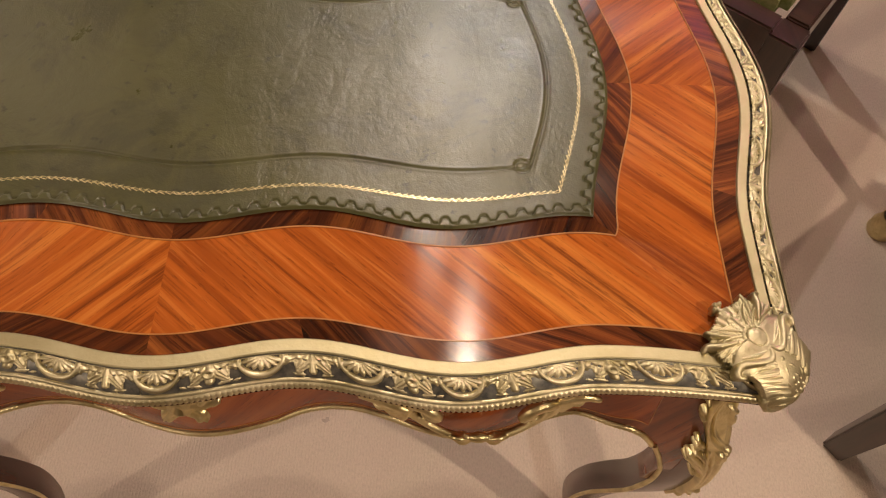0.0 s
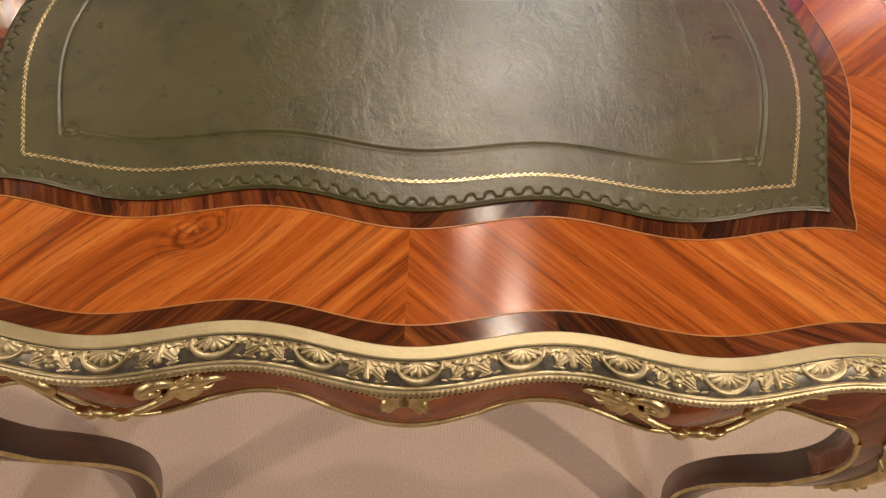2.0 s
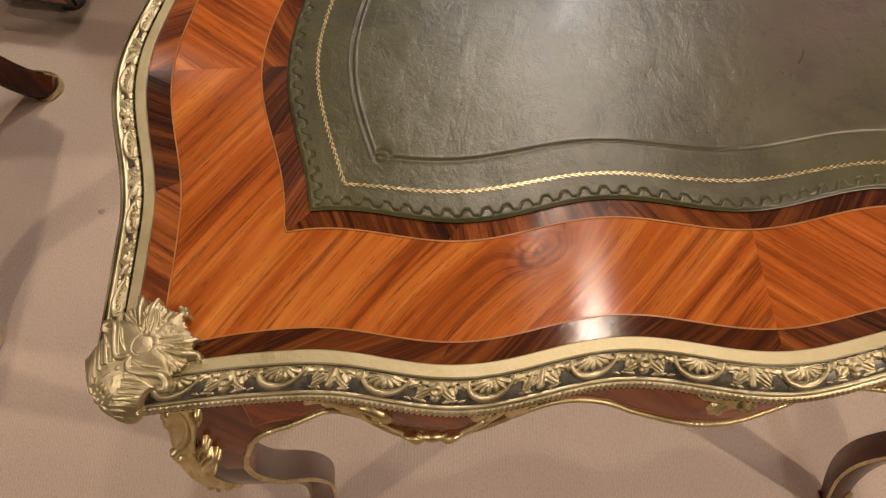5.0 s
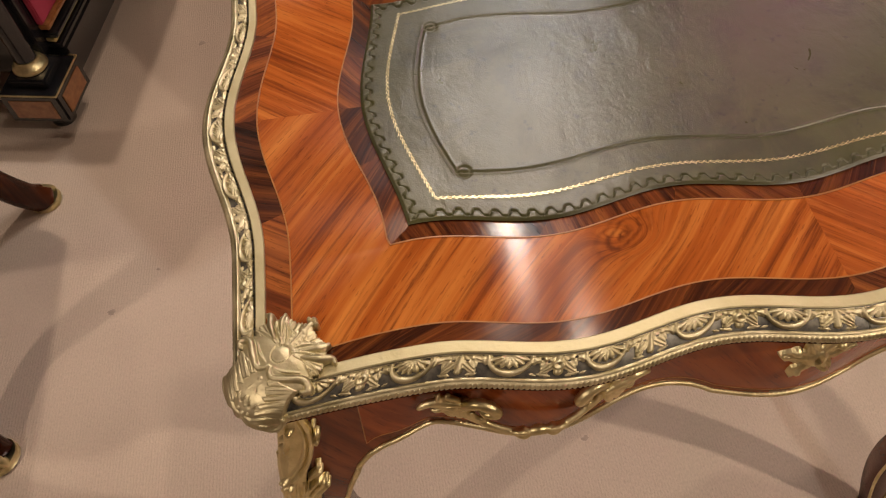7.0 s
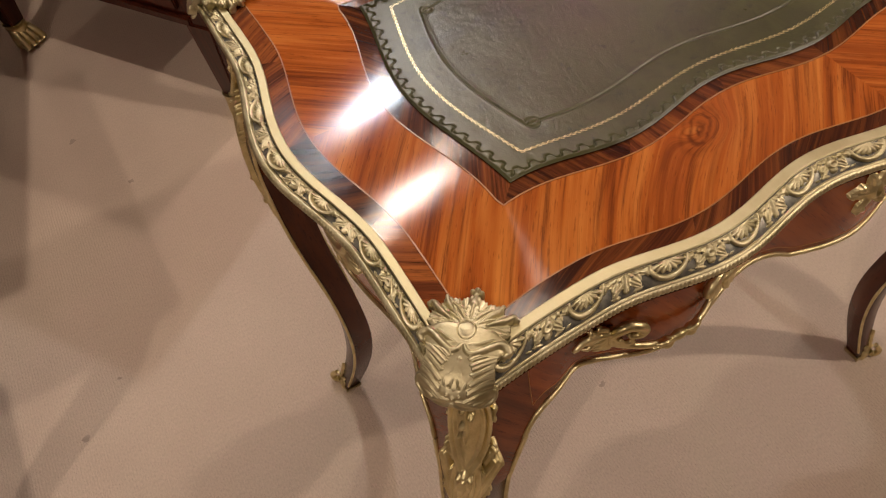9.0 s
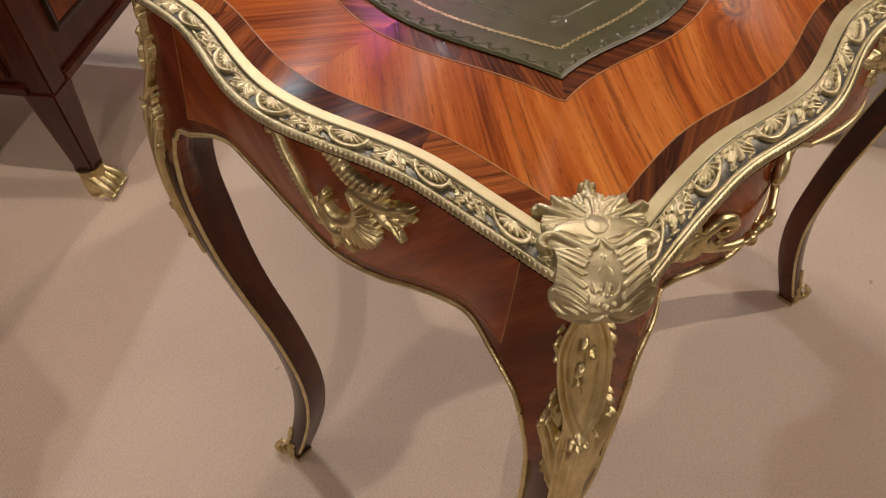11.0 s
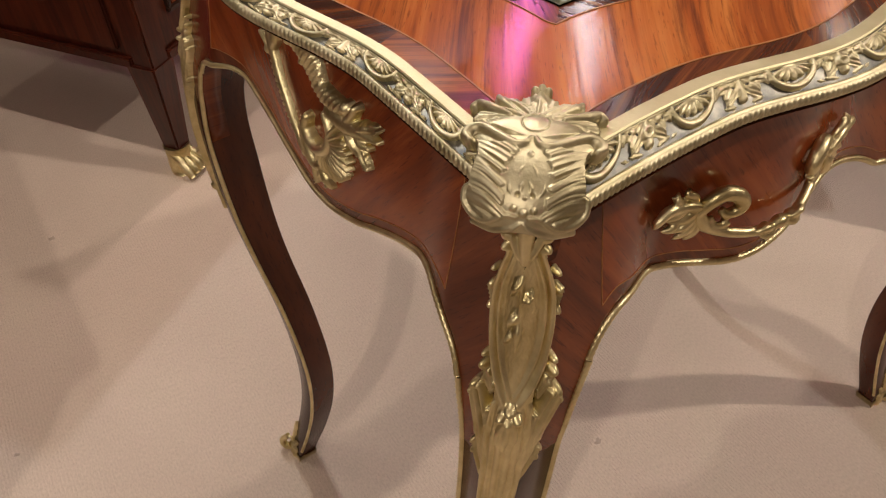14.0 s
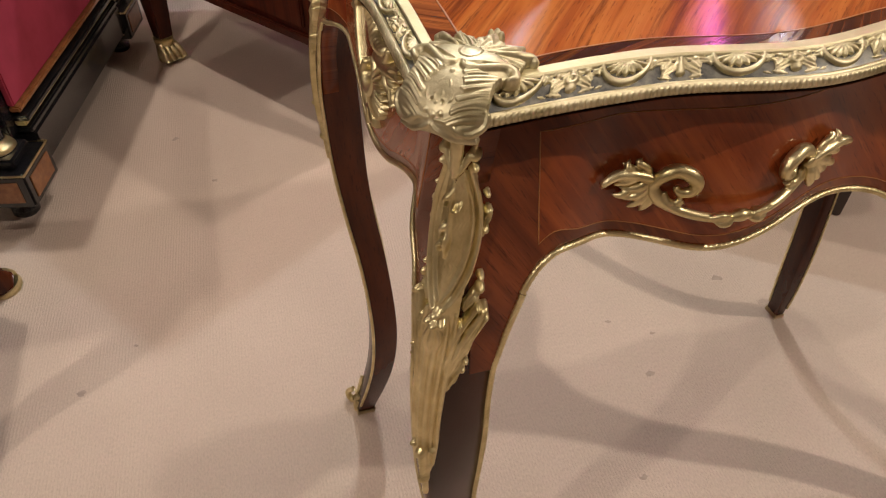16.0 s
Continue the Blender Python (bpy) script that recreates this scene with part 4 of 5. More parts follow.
def knee_detail(t, l):
    """Shield of reeds round a sprig, then frilled leaves that flare off a reeded tail."""
    a, s = np.where(l > 0, l * 1.16, -l), t * 0.289
    body = np.interp(s, [0, 0.010, 0.025, 0.043, 0.060, 0.075, 0.088, 0.100, 0.120, 0.140, 0.187, 0.216, 0.240, 0.262], [0.007, 0.0090, 0.0125, 0.0170, 0.0178, 0.0160, 0.0135, 0.0130, 0.0135, 0.0128, 0.0112, 0.0102, 0.0085, 0.003])
    e = np.clip(a / body, 0, 1)
    panel = np.interp(s, [0.020, 0.030, 0.050, 0.070, 0.092], [0.004, 0.0085, 0.0110, 0.0085, 0.0])
    stipple = 0.05 * np.sin(a * 2900 + 3 * np.sin(s * 700)) * np.sin(s * 2700) * (a < panel)
    swell = 0.22 + 0.20 * (1 - e ** 2) * smooth01((s - 0.085) / 0.02) + stipple
    h = np.where(a < body, swell, -1.0)
    # paired border reeds that meet in a point
    h = highest(h, 0.95 * stroke(a, s, [(0.0075, 0.018), (0.0145, 0.038), (0.0160, 0.056), (0.0138, 0.074), (0.0090, 0.087), (0.0035, 0.097)], [0.0014, 0.0020, 0.0022, 0.0022, 0.0020, 0.0014], count=40),
                0.72 * stroke(a, s, [(0.0050, 0.020), (0.0108, 0.038), (0.0120, 0.055), (0.0098, 0.071), (0.0055, 0.083), (0.0010, 0.092)], [0.0009, 0.0014, 0.0016, 0.0015, 0.0013, 0.0010], count=40))
    # soft reeds of the tail
    for k, (height, w) in enumerate(((0.78, 0.0024), (0.66, 0.0021), (0.74, 0.0022))):
        c = (0.0112, 0.0068, 0.0022)[k]
        h = highest(h, height * stroke(a, s, [(c * 1.02, 0.102), (c * 1.08, 0.120), (c, 0.140), (c * 0.88, 0.187), (c * 0.80, 0.214), (c * 0.62, 0.240)], [w * 0.6, w, w, w * 0.9, w * 0.85, w * 0.6], count=30))
    # frilled leaves with lobed tips
    h = highest(h, 1.20 * leaf(a, s, 0.0085, 0.154, -1.235, 0.058, 0.0066, 4), 1.05 * leaf(a, s, 0.0070, 0.144, -1.36, 0.038, 0.0046, 3), 0.95 * leaf(a, s, 0.0105, 0.162, -1.18, 0.030, 0.0042, 3), 1.0 * stroke(a, s, [(0.0100, 0.146), (0.0165, 0.124), (0.0262, 0.1010)], [0.0016, 0.0020, 0.0026]), 0.9 * stroke(a, s, [(0.0120, 0.146), (0.0200, 0.126), (0.0284, 0.1065)], [0.0014, 0.0018, 0.0022]), 0.9 * stroke(a, s, [(0.0090, 0.136), (0.0150, 0.114), (0.0218, 0.0985)], [0.0012, 0.0016, 0.0022]),
                1.15 * ball(a, s, 0.0262, 0.0995, 0.0030), 1.1 * ball(a, s, 0.0225, 0.0980, 0.0026), 1.1 * ball(a, s, 0.0282, 0.1050, 0.0026), 0.9 * ball(a, s, 0.0205, 0.1420, 0.0024), 0.9 * ball(a, s, 0.0220, 0.1360, 0.0021),
                # small leaflets along the shield
                0.9 * leaf(a, s, 0.0150, 0.100, -1.10, 0.017, 0.0034, 2), 0.95 * ball(a, s, 0.0222, 0.0860, 0.0027), 0.9 * ball(a, s, 0.0212, 0.0790, 0.0022), 0.85 * ball(a, s, 0.0206, 0.0920, 0.0022),
                0.8 * leaf(a, s, 0.0160, 0.060, -1.28, 0.020, 0.0030, 2), 0.8 * ball(a, s, 0.0198, 0.0420, 0.0024), 0.85 * ball(a, s, 0.0194, 0.0520, 0.0025), 0.75 * ball(a, s, 0.0184, 0.0330, 0.0018),
                # crown of curls at the top
                1.2 * ball(a, s, 0.0084, 0.0100, 0.0042), 1.1 * stroke(a, s, [(0.0, 0.021), (0.0, 0.003)], [0.0026, 0.0048]), 1.0 * stroke(a, s, [(0.0025, 0.019), (0.0062, 0.010), (0.0088, 0.002)], [0.0016, 0.0026, 0.0018]), 1.05 * ball(a, s, 0.0095, 0.0170, 0.0026))
    # drooping sprig in the shield, its leaves to either side in turn
    side = 1
    for cu, cv, du, dv, w in ((0.0, 0.030, 0.0034, 0.008, 0.0020), (0.0005, 0.040, 0.0040, -0.003, 0.0015), (0.0, 0.046, 0.0040, 0.009, 0.0023), (0.0, 0.050, -0.0005, 0.014, 0.0020), (0.001, 0.056, 0.0042, 0.008, 0.0017)):
        h = highest(h, 1.0 * stroke(l * side, s, [(cu, cv), (cu + du * 0.6, cv + dv * 0.4), (cu + du * 1.2, cv + dv * 1.15)], [w * 0.5, w * 1.15, w * 0.4], count=8))
        side = -side
    h = highest(h, 0.7 * stroke(a, s, [(0.0, 0.030), (0.0006, 0.060)], [0.0009, 0.0009]))
    # flower at the point, with hanging petals
    h = highest(h, 1.25 * ball(a, s, 0.0, 0.0985, 0.0030), 1.2 * ball(a, s, 0.0036, 0.1045, 0.0028), 1.15 * ball(a, s, 0.0, 0.1060, 0.0026))
    for du in (0.0, 0.0038):
        h = highest(h, 1.0 * stroke(a, s, [(du * 0.4, 0.107), (du, 0.116), (du * 0.7, 0.126)], [0.0014, 0.0023, 0.0009], count=8))
    # knop and hanging bud at the end of the tail
    return highest(h, 1.25 * ball(a, s, 0.0, 0.2200, 0.0040), 1.15 * ball(a, s, 0.0068, 0.2180, 0.0034), 1.0 * ball(a, s, 0.0, 0.2620, 0.0048), 1.0 * stroke(a, s, [(0.0, 0.224), (0.0, 0.256)], [0.0030, 0.0022], 0.004))


def sabot_detail(t, l):
    a, s = np.abs(l) * 1.1, t * 0.080
    h = highest(1.0 * leaf(a, s, 0.0, 0.052, -math.pi / 2, 0.050, 0.0080, 3), 0.9 * leaf(a, s, 0.004, 0.060, -0.9, 0.022, 0.006, 2), 1.2 * ball(a, s, 0.0, 0.050, 0.006))
    return highest(h, np.where((s > 0.058) & (a < 0.019), 0.75 + 0.2 * np.cos(a * 900), -1.0))


def corner_cap():
    """Cast shell and scroll cap over a corner of the top (the front right one)."""
    cx, cy = 0.3405, -0.1925
    nv, nu = 230, 200
    B, L = np.meshgrid(np.linspace(0, 1, nv), np.linspace(-1, 1, nu), indexing="ij")
    l, s = L * 0.056, B * 0.162
    forward = (s - 0.068) * np.where(s > 0.068, 0.56 * (1 - 0.07 * np.exp(-(l / 0.022) ** 2)), 0.44)
    bell = spline([(0.0, 0.7785), (0.009, 0.778), (0.018, 0.776), (0.026, 0.7725), (0.0315, 0.7680), (0.0340, 0.7640), (0.0352, 0.7605), (0.0345, 0.7575), (0.0310, 0.7555), (0.0260, 0.7545)], 80)
    run = np.concatenate([[0], np.cumsum(np.linalg.norm(np.diff(bell, axis=0), axis=1))])
    depth = np.where(s > 0.068, np.interp(forward, run, bell[:, 0]), forward)
    z = np.where(s > 0.068, np.interp(forward, run, bell[:, 1]), 0.7785 + 0.10 * forward)
    e = l * 0.525
    t = np.clip(depth / 0.036, 0, 1)
    d = depth - (np.sqrt(e ** 2 + 0.024 ** 2) - 0.024) * (0.15 + 0.90 * t)
    z = z - 6.0 * e ** 2 * (1 - 0.4 * t)
    q = math.sqrt(0.5)
    P = np.stack([cx + d * q + e * q, cy - d * q + e * q, z], -1)
    dv, du = np.gradient(P, axis=0), np.gradient(P, axis=1)
    N = np.cross(dv, du)
    N /= np.linalg.norm(N, axis=-1)[..., None] + 1e-12
    if N[60, nu // 2, 2] < 0:
        N = -N
    a = np.abs(l)
    # leafy crest round a cabochon
    r, th = np.hypot(a, s - 0.064), np.arctan2(a, -(s - 0.064))
    lobes = np.cos(th * 9.5)
    rim = (0.050 - 0.004 * smooth01((th - 0.5) / 0.9)) * (0.92 + 0.08 * np.abs(np.cos(th * 4.75)) ** 0.6) * (0.975 + 0.025 * np.cos(th * 66))
    top = np.where((r < rim) & (th < 2.3), 0.08 + 0.10 * lobes * smooth01(r / 0.016) + 0.06 * np.cos(th * 38 + 60 * r) * smooth01(r / 0.02) + 0.20 * smooth01(r / rim) * (0.7 + 0.3 * lobes), -1.0)
    for k, turned_by in enumerate((0.0, 0.42, 0.84, 1.28, 1.75)):
        ang = -math.pi / 2 + turned_by
        bend = (0.30 if k else 0.0) * np.clip((r - 0.012) / 0.035, 0, 1) ** 2
        ua, us = r * np.cos(np.arctan2(s - 0.064, a) - bend), 0.064 + r * np.sin(np.arctan2(s - 0.064, a) - bend)
        top = highest(top, (0.68 - 0.05 * k) * leaf(ua, us, 0.008 * math.cos(ang), 0.064 + 0.008 * math.sin(ang), ang, 0.041 - 0.001 * k, 0.0085, 6))
    bossd = (a / 0.0092) ** 2 + ((s - 0.067) / 0.0115) ** 2
    boss = np.where(bossd < 1, 0.34 + 0.22 * dome(bossd), -1.0)
    beads = np.cos(np.arctan2(a, s - 0.067) * 13)
    collar = np.where((bossd >= 1.22) & (bossd < 2.1) & (s < 0.074), 0.40 + 0.05 * beads, -1.0)
    brim = (bossd >= 1) & (bossd < 1.22)
    tip = highest(0.85 * stroke(a, s, [(0.020, 0.056), (0.034, 0.046), (0.043, 0.036), (0.049, 0.038)], [0.003, 0.006, 0.005, 0.003]), 0.7 * stroke(a, s, [(0.016, 0.048), (0.026, 0.034), (0.031, 0.022)], [0.002, 0.005, 0.003]))
    sprig = highest(0.8 * ball(a, s, 0.0, 0.005, 0.0042), 0.7 * ball(a, s, 0.0050, 0.008, 0.0036), 0.6 * stroke(a, s, [(0.0, 0.026), (0.0, 0.010)], [0.006, 0.003]))
    # bell-shaped body
    hw = np.interp(s, [0.062, 0.070, 0.080, 0.088, 0.096, 0.104, 0.120, 0.132, 0.144, 0.150, 0.153], [0.030, 0.040, 0.0455, 0.045, 0.0390, 0.0375, 0.0395, 0.0405, 0.0385, 0.034, 0.028])
    e = a / hw
    bodyh = np.where((e < 1) & (s > 0.062) & (s < 0.153), 0.42 * dome(np.clip(e, 0, 1) ** 6) + 0.06, -1.0)
    # shoulder scrolls with a curled end
    scroll = highest(0.92 * stroke(a, s, [(0.0015, 0.085), (0.005, 0.091), (0.012, 0.0925), (0.024, 0.086), (0.036, 0.079), (0.044, 0.081), (0.0475, 0.088), (0.0445, 0.092)], [0.0026, 0.0040, 0.0046, 0.0050, 0.0054, 0.0052, 0.0048, 0.0040]), 0.75 * stroke(a, s, [(0.006, 0.084), (0.018, 0.081), (0.030, 0.074)], [0.0014, 0.0026, 0.0016]))
    # combed panels with a serrated inner edge
    comb = s + 0.42 * (a - 0.020) - 14.0 * (a - 0.027) ** 2 + 0.0009 * np.sin(a * 210 + s * 120)
    comb = comb + 0.0011 * np.sin(comb * 520)
    tooth = (comb / 0.0088) % 1.0
    inner_edge = np.interp(s, [0.092, 0.104, 0.118, 0.130, 0.142], [0.005, 0.0105, 0.0140, 0.0125, 0.009]) + 0.0046 * tooth ** 1.5
    fade = 1 - smooth01((a - 0.019) / 0.016)
    cut = np.exp(-((tooth - 0.02) / 0.11) ** 2) + np.exp(-((tooth - 1.02) / 0.11) ** 2)
    groove_line = 0.30 * cut * fade + (0.014 + 0.030 * fade) * np.cos(comb * 2 * math.pi / 0.00293 + 30 * a)
    locks = np.where((a > inner_edge) & (a < hw - 0.002) & (s > 0.093) & (s < 0.144), 0.60 + 0.10 * fade - groove_line, -1.0)
    # plain middle with a small mask of buds
    middle = highest(0.60 * stroke(a, s, [(0.0, 0.096), (0.0, 0.104)], [0.0020, 0.0040, 0.0020]), 0.55 * stroke(a, s, [(0.0, 0.106), (0.0045, 0.112), (0.0075, 0.121)], [0.0012, 0.0018, 0.0012]), 0.56 * stroke(a, s, [(0.0, 0.118), (0.0030, 0.124), (0.0032, 0.131)], [0.002, 0.0030, 0.0020]), 0.75 * ball(a, s, 0.0, 0.140, 0.0038), 0.7 * ball(a, s, 0.0062, 0.1375, 0.0030), 0.6 * stroke(a, s, [(0.0062, 0.132), (0.0105, 0.126), (0.0115, 0.118)], [0.0012, 0.0022, 0.0014]), 0.6 * ball(a, s, 0.0, 0.131, 0.0026))
    pits = 0.25 * np.exp(-((a - 0.0048) ** 2 + (s - 0.129) ** 2) / 0.0012 ** 2)
    hem = highest(0.80 * stroke(a, s, [(0.0335, 0.131), (0.0365, 0.1275), (0.0400, 0.131), (0.0385, 0.139), (0.031, 0.1445), (0.021, 0.1455), (0.011, 0.142), (0.004, 0.143)], [0.0020, 0.0025, 0.0030, 0.0034, 0.0034, 0.0032, 0.0028, 0.0024]), 0.7 * stroke(a, s, [(0.034, 0.1505), (0.020, 0.1520), (0.006, 0.1500), (0.001, 0.147)], [0.0024, 0.0028, 0.0028, 0.0022]))
    H = highest(top, boss, collar, tip, sprig, bodyh, scroll, locks, middle, hem)
    H = np.where(brim & (H < 0.9), np.minimum(H, 0.30), H)
    return relief(P, N, np.where(H > 0, (H - pits) * 0.0054, -0.003), -0.0029)


cap_V, cap_F = corner_cap()
knee_V, knee_F = leg_mount(0.744, 0.455, 0.0315, 0.0062, knee_detail)
sab_V, sab_F = leg_mount(0.080, 0.0, 0.022, 0.0036, sabot_detail)
toe = tube(spline([(0.382, -0.216, 0.034), (0.389, -0.223, 0.022), (0.389, -0.223, 0.010), (0.384, -0.218, 0.006), (0.380, -0.214, 0.012)], 18), np.linspace(0.004, 0.006, 18), 10)
shoe0, shoe1 = leg_section(0.0, 0.0016), leg_section(0.010, 0.0014)
shoe = (np.vstack([shoe0, shoe1]), [tuple(f) for f in grid_faces(2, ns, True)] + [tuple(range(ns)), tuple(range(ns, 2 * ns))])
sab = join((sab_V, sab_F), toe, shoe)
zr = np.linspace(0.03, 0.6455, 100)
rope_front = np.column_stack([leg_x(zr) - leg_wx(zr), -leg_y(zr) + 0.0006 - 0.0016 * smooth01((zr - 0.58) / 0.05), zr])
zr = np.linspace(0.03, 0.6290, 100)
rope_side = np.column_stack([leg_x(zr) - 0.0006 + 0.0016 * smooth01((zr - 0.58) / 0.05), -(leg_y(zr) - leg_wy(zr)), zr])
RF, RS = rope(rope_front), rope(rope_side)

for sx, sy in ((1, 1), (-1, 1), (-1, -1), (1, -1)):
    def stand(P):
        """The feet of the rear pair stand a little further in than those of the front pair."""
        P = np.array(P, float)
        low = (1 - smooth01(P[:, 2] / 0.52))
        out = (0.008, -0.006) if sy > 0 else (-0.004, 0.008)
        P[:, 0] += out[0] * low + ((0.012 * (1 - smooth01((P[:, 2] - 0.45) / 0.28)) if sy > 0 else 0.012 * (1 - smooth01(P[:, 2] / 0.35))) if sx > 0 else 0.0)
        P[:, 1] += out[1] * low
        if sx > 0 and sy < 0:
            inner = leg_x(P[:, 2]) - leg_wx(P[:, 2])
            slim = 0.62 + 0.38 * smooth01((P[:, 2] - 0.46) / 0.14)
            P[:, 0] = inner + (P[:, 0] - inner) * slim
        return P * (sx, sy, 1.0)

    turn = (lambda F: F) if sx * sy > 0 else (lambda F: [tuple(f)[::-1] for f in F])
    leg = mesh_ob("leg", stand(LV), turn(LF), LEGWOOD, table, "dark polished cabriole leg", uvs=luv)
    mod = leg.modifiers.new("bevel", "BEVEL")
    mod.width, mod.segments, mod.limit_method = 0.0012, 1, "ANGLE"
    mesh_ob("knee_mount", stand(knee_V), turn(knee_F), BRASS, leg, "gilt acanthus knee mount")
    mesh_ob("sabot", stand(sab[0]), turn(sab[1]), BRASS, leg, "gilt scrolled foot mount")
    mesh_ob("rope_moulding", stand(RF[0]), turn(RF[1]), BRASS, leg, "twisted gilt edge moulding")
    mesh_ob("rope_moulding", stand(RS[0]), turn(RS[1]), BRASS, leg, "twisted gilt edge moulding")
    mesh_ob("corner_mount", cap_V * (sx, sy, 1.0), turn(cap_F), CHASED, table, "cast gilt brass shell corner mount")

APRONS = []
for turn in (0.0, math.pi):
    ob, m = apron(150, 0.346, 0.306, apron_front, edge_front, turn, "long_apron", "glossy red-brown mahogany apron")
    xs = np.linspace(-0.3152, 0.3152, 300)
    V, F = rope(np.column_stack([xs, -apron_front(xs, edge_front(xs)) - sunk(edge_front(xs)) - 0.0004, edge_front(xs) - 0.0005]))
    mesh_ob("rope_moulding", V @ m.T, F, BRASS, ob, "twisted gilt edge moulding")
    APRONS.append((ob, m))
for turn in (math.pi / 2, -math.pi / 2):
    w = 1 if turn > 0 else -1
    low = lambda y, w=w: edge_end(y * w)
    ob, m = apron(90, 0.206, 0.159, apron_side, low, turn, "short_apron", "glossy red-brown mahogany apron")
    ys = np.linspace(-0.1828, 0.1828, 220)
    V, F = rope(np.column_stack([ys, -apron_side(ys, low(ys)) - sunk(low(ys)) - 0.0004, low(ys) - 0.0005]))
    mesh_ob("rope_moulding", V @ m.T, F, BRASS, ob, "twisted gilt edge moulding")
    APRONS.append((ob, m))


def face_mount(face, x0, x1, z0, z1, step, rise, detail):
    """A gilt mount laid on an apron's face."""
    xs, zz = np.arange(x0, x1, step), np.arange(z0, z1, step)
    X, Zz = np.meshgrid(xs, zz, indexing="ij")
    P = np.stack([X, -face(X, np.clip(Zz, 0.63, 0.745)), Zz], -1)
    N = np.zeros_like(P)
    N[..., 1] = -1
    H = detail(X, Zz)
    return relief(P, N, np.where(H > 0, 0.001 + H * rise, -0.003), -0.0029)


def handle_end(cx, w):
    """Leafy back plate at one end of a handle: plump tapering leaves that curl off the wood."""
    def on(d, z, p):
        x = cx + w * d
        return (x, -float(apron_front(np.array(x), np.array(z))) - p, z)

    leaves = [
        ([(0.046, 0.700, 0.006), (0.058, 0.7035, 0.006), (0.069, 0.7050, 0.006), (0.0765, 0.7020, 0.005), (0.0775, 0.6975, 0.003)], 0.0038),
        ([(0.052, 0.700, 0.004), (0.060, 0.7065, 0.005), (0.0665, 0.7110, 0.004)], 0.0030),
        ([(0.050, 0.703, 0.004), (0.054, 0.7085, 0.006), (0.0585, 0.7115, 0.006), (0.0560, 0.7135, 0.005)], 0.0028),
        ([(0.050, 0.699, 0.005), (0.058, 0.6955, 0.005), (0.0665, 0.6955, 0.003)], 0.0034),
        ([(0.050, 0.697, 0.005), (0.057, 0.6905, 0.005), (0.0645, 0.6880, 0.003)], 0.0032),
        ([(0.049, 0.695, 0.005), (0.055, 0.6865, 0.005), (0.0605, 0.6820, 0.003)], 0.0030),
        ([(0.047, 0.695, 0.005), (0.0500, 0.6860, 0.005), (0.0530, 0.6790, 0.003)], 0.0036),
        ([(0.056, 0.702, 0.005), (0.064, 0.7005, 0.006), (0.0705, 0.6985, 0.004)], 0.0032),
        ([(0.060, 0.6945, 0.005), (0.0655, 0.6915, 0.005), (0.0700, 0.6915, 0.003)], 0.0026),
        ([(0.060, 0.7045, 0.005), (0.0640, 0.7090, 0.006), (0.0625, 0.7130, 0.004)], 0.0026),
        ([(0.044, 0.700, 0.003), (0.048, 0.698, 0.003), (0.054, 0.699, 0.003)], 0.0056),
    ]
    return join(*[tube(spline([on(*c) for c in ctrl], 16), rmax * 0.84 * np.interp(np.linspace(0, 1, 16), [0, 0.15, 0.5, 0.85, 1], [0.55, 0.95, 1.0, 0.6, 0.15]), 9) for ctrl, rmax in leaves])


def handle_bail(cx):
    def on(d, z, p, w):
        x = cx + w * d
        near, far = (float(apron_front(np.array(cx + k * d), np.array(z))) for k in (w, -w))
        return (x, -(near * 0.6 + far * 0.4) - p, z)

    half = [(0.0490, 0.6985, 0.003), (0.0475, 0.6920, 0.003), (0.0430, 0.6865, 0.004), (0.0330, 0.6820, 0.006), (0.0215, 0.6795, 0.008), (0.0100, 0.6785, 0.009)]
    line = [on(*c, -1) for c in half] + [on(0.0, 0.6790, 0.009, 1)] + [on(*c, 1) for c in half[::-1]]
    t = np.linspace(-1, 1, 140)
    rad = 0.0028 + 0.0012 * np.exp(-(t / 0.07) ** 2) + 0.0012 * np.exp(-((np.abs(t) - 0.17) / 0.035) ** 2) - 0.0006 * np.exp(-((np.abs(t) - 0.10) / 0.02) ** 2) + 0.0013 * np.exp(-((np.abs(t) - 0.82) / 0.14) ** 2)
    pieces = [tube(spline(line, 140), rad, 12)]
    for w in (-1, 1):
        curl = [(0.0500, 0.6960, 0.003), (0.0450, 0.7035, 0.005), (0.0385, 0.7070, 0.006), (0.0315, 0.7050, 0.007), (0.0275, 0.6995, 0.007), (0.0295, 0.6945, 0.006), (0.0350, 0.6935, 0.005), (0.0370, 0.6965, 0.004)]
        pieces.append(tube(spline([on(*c, w) for c in curl], 48), np.interp(np.linspace(0, 1, 48), [0, 0.2, 0.45, 0.7, 1], [0.0030, 0.0042, 0.0044, 0.0034, 0.0020]), 10))
        hook = [(0.0430, 0.6930, 0.004), (0.0405, 0.6880, 0.005), (0.0360, 0.6865, 0.005), (0.0330, 0.6890, 0.005)]
        pieces.append(tube(spline([on(*c, w) for c in hook], 18), np.interp(np.linspace(0, 1, 18), [0, 0.6, 1], [0.0018, 0.0022, 0.0030]), 8))
        for d0, d1, dz in ((0.020, 0.007, 0.0030), (0.004, 0.016, -0.0025)):
            knot = [on(d0, 0.6785 + dz * 0.3, 0.0100, w), on((d0 + d1) / 2, 0.6785 + dz, 0.0115, w), on(d1, 0.6785 + dz * 0.6, 0.0115, w)]
            pieces.append(tube(spline(knot, 12), 0.0024 * np.sin(np.linspace(0.35, 2.9, 12)), 8))
    return join(*pieces)


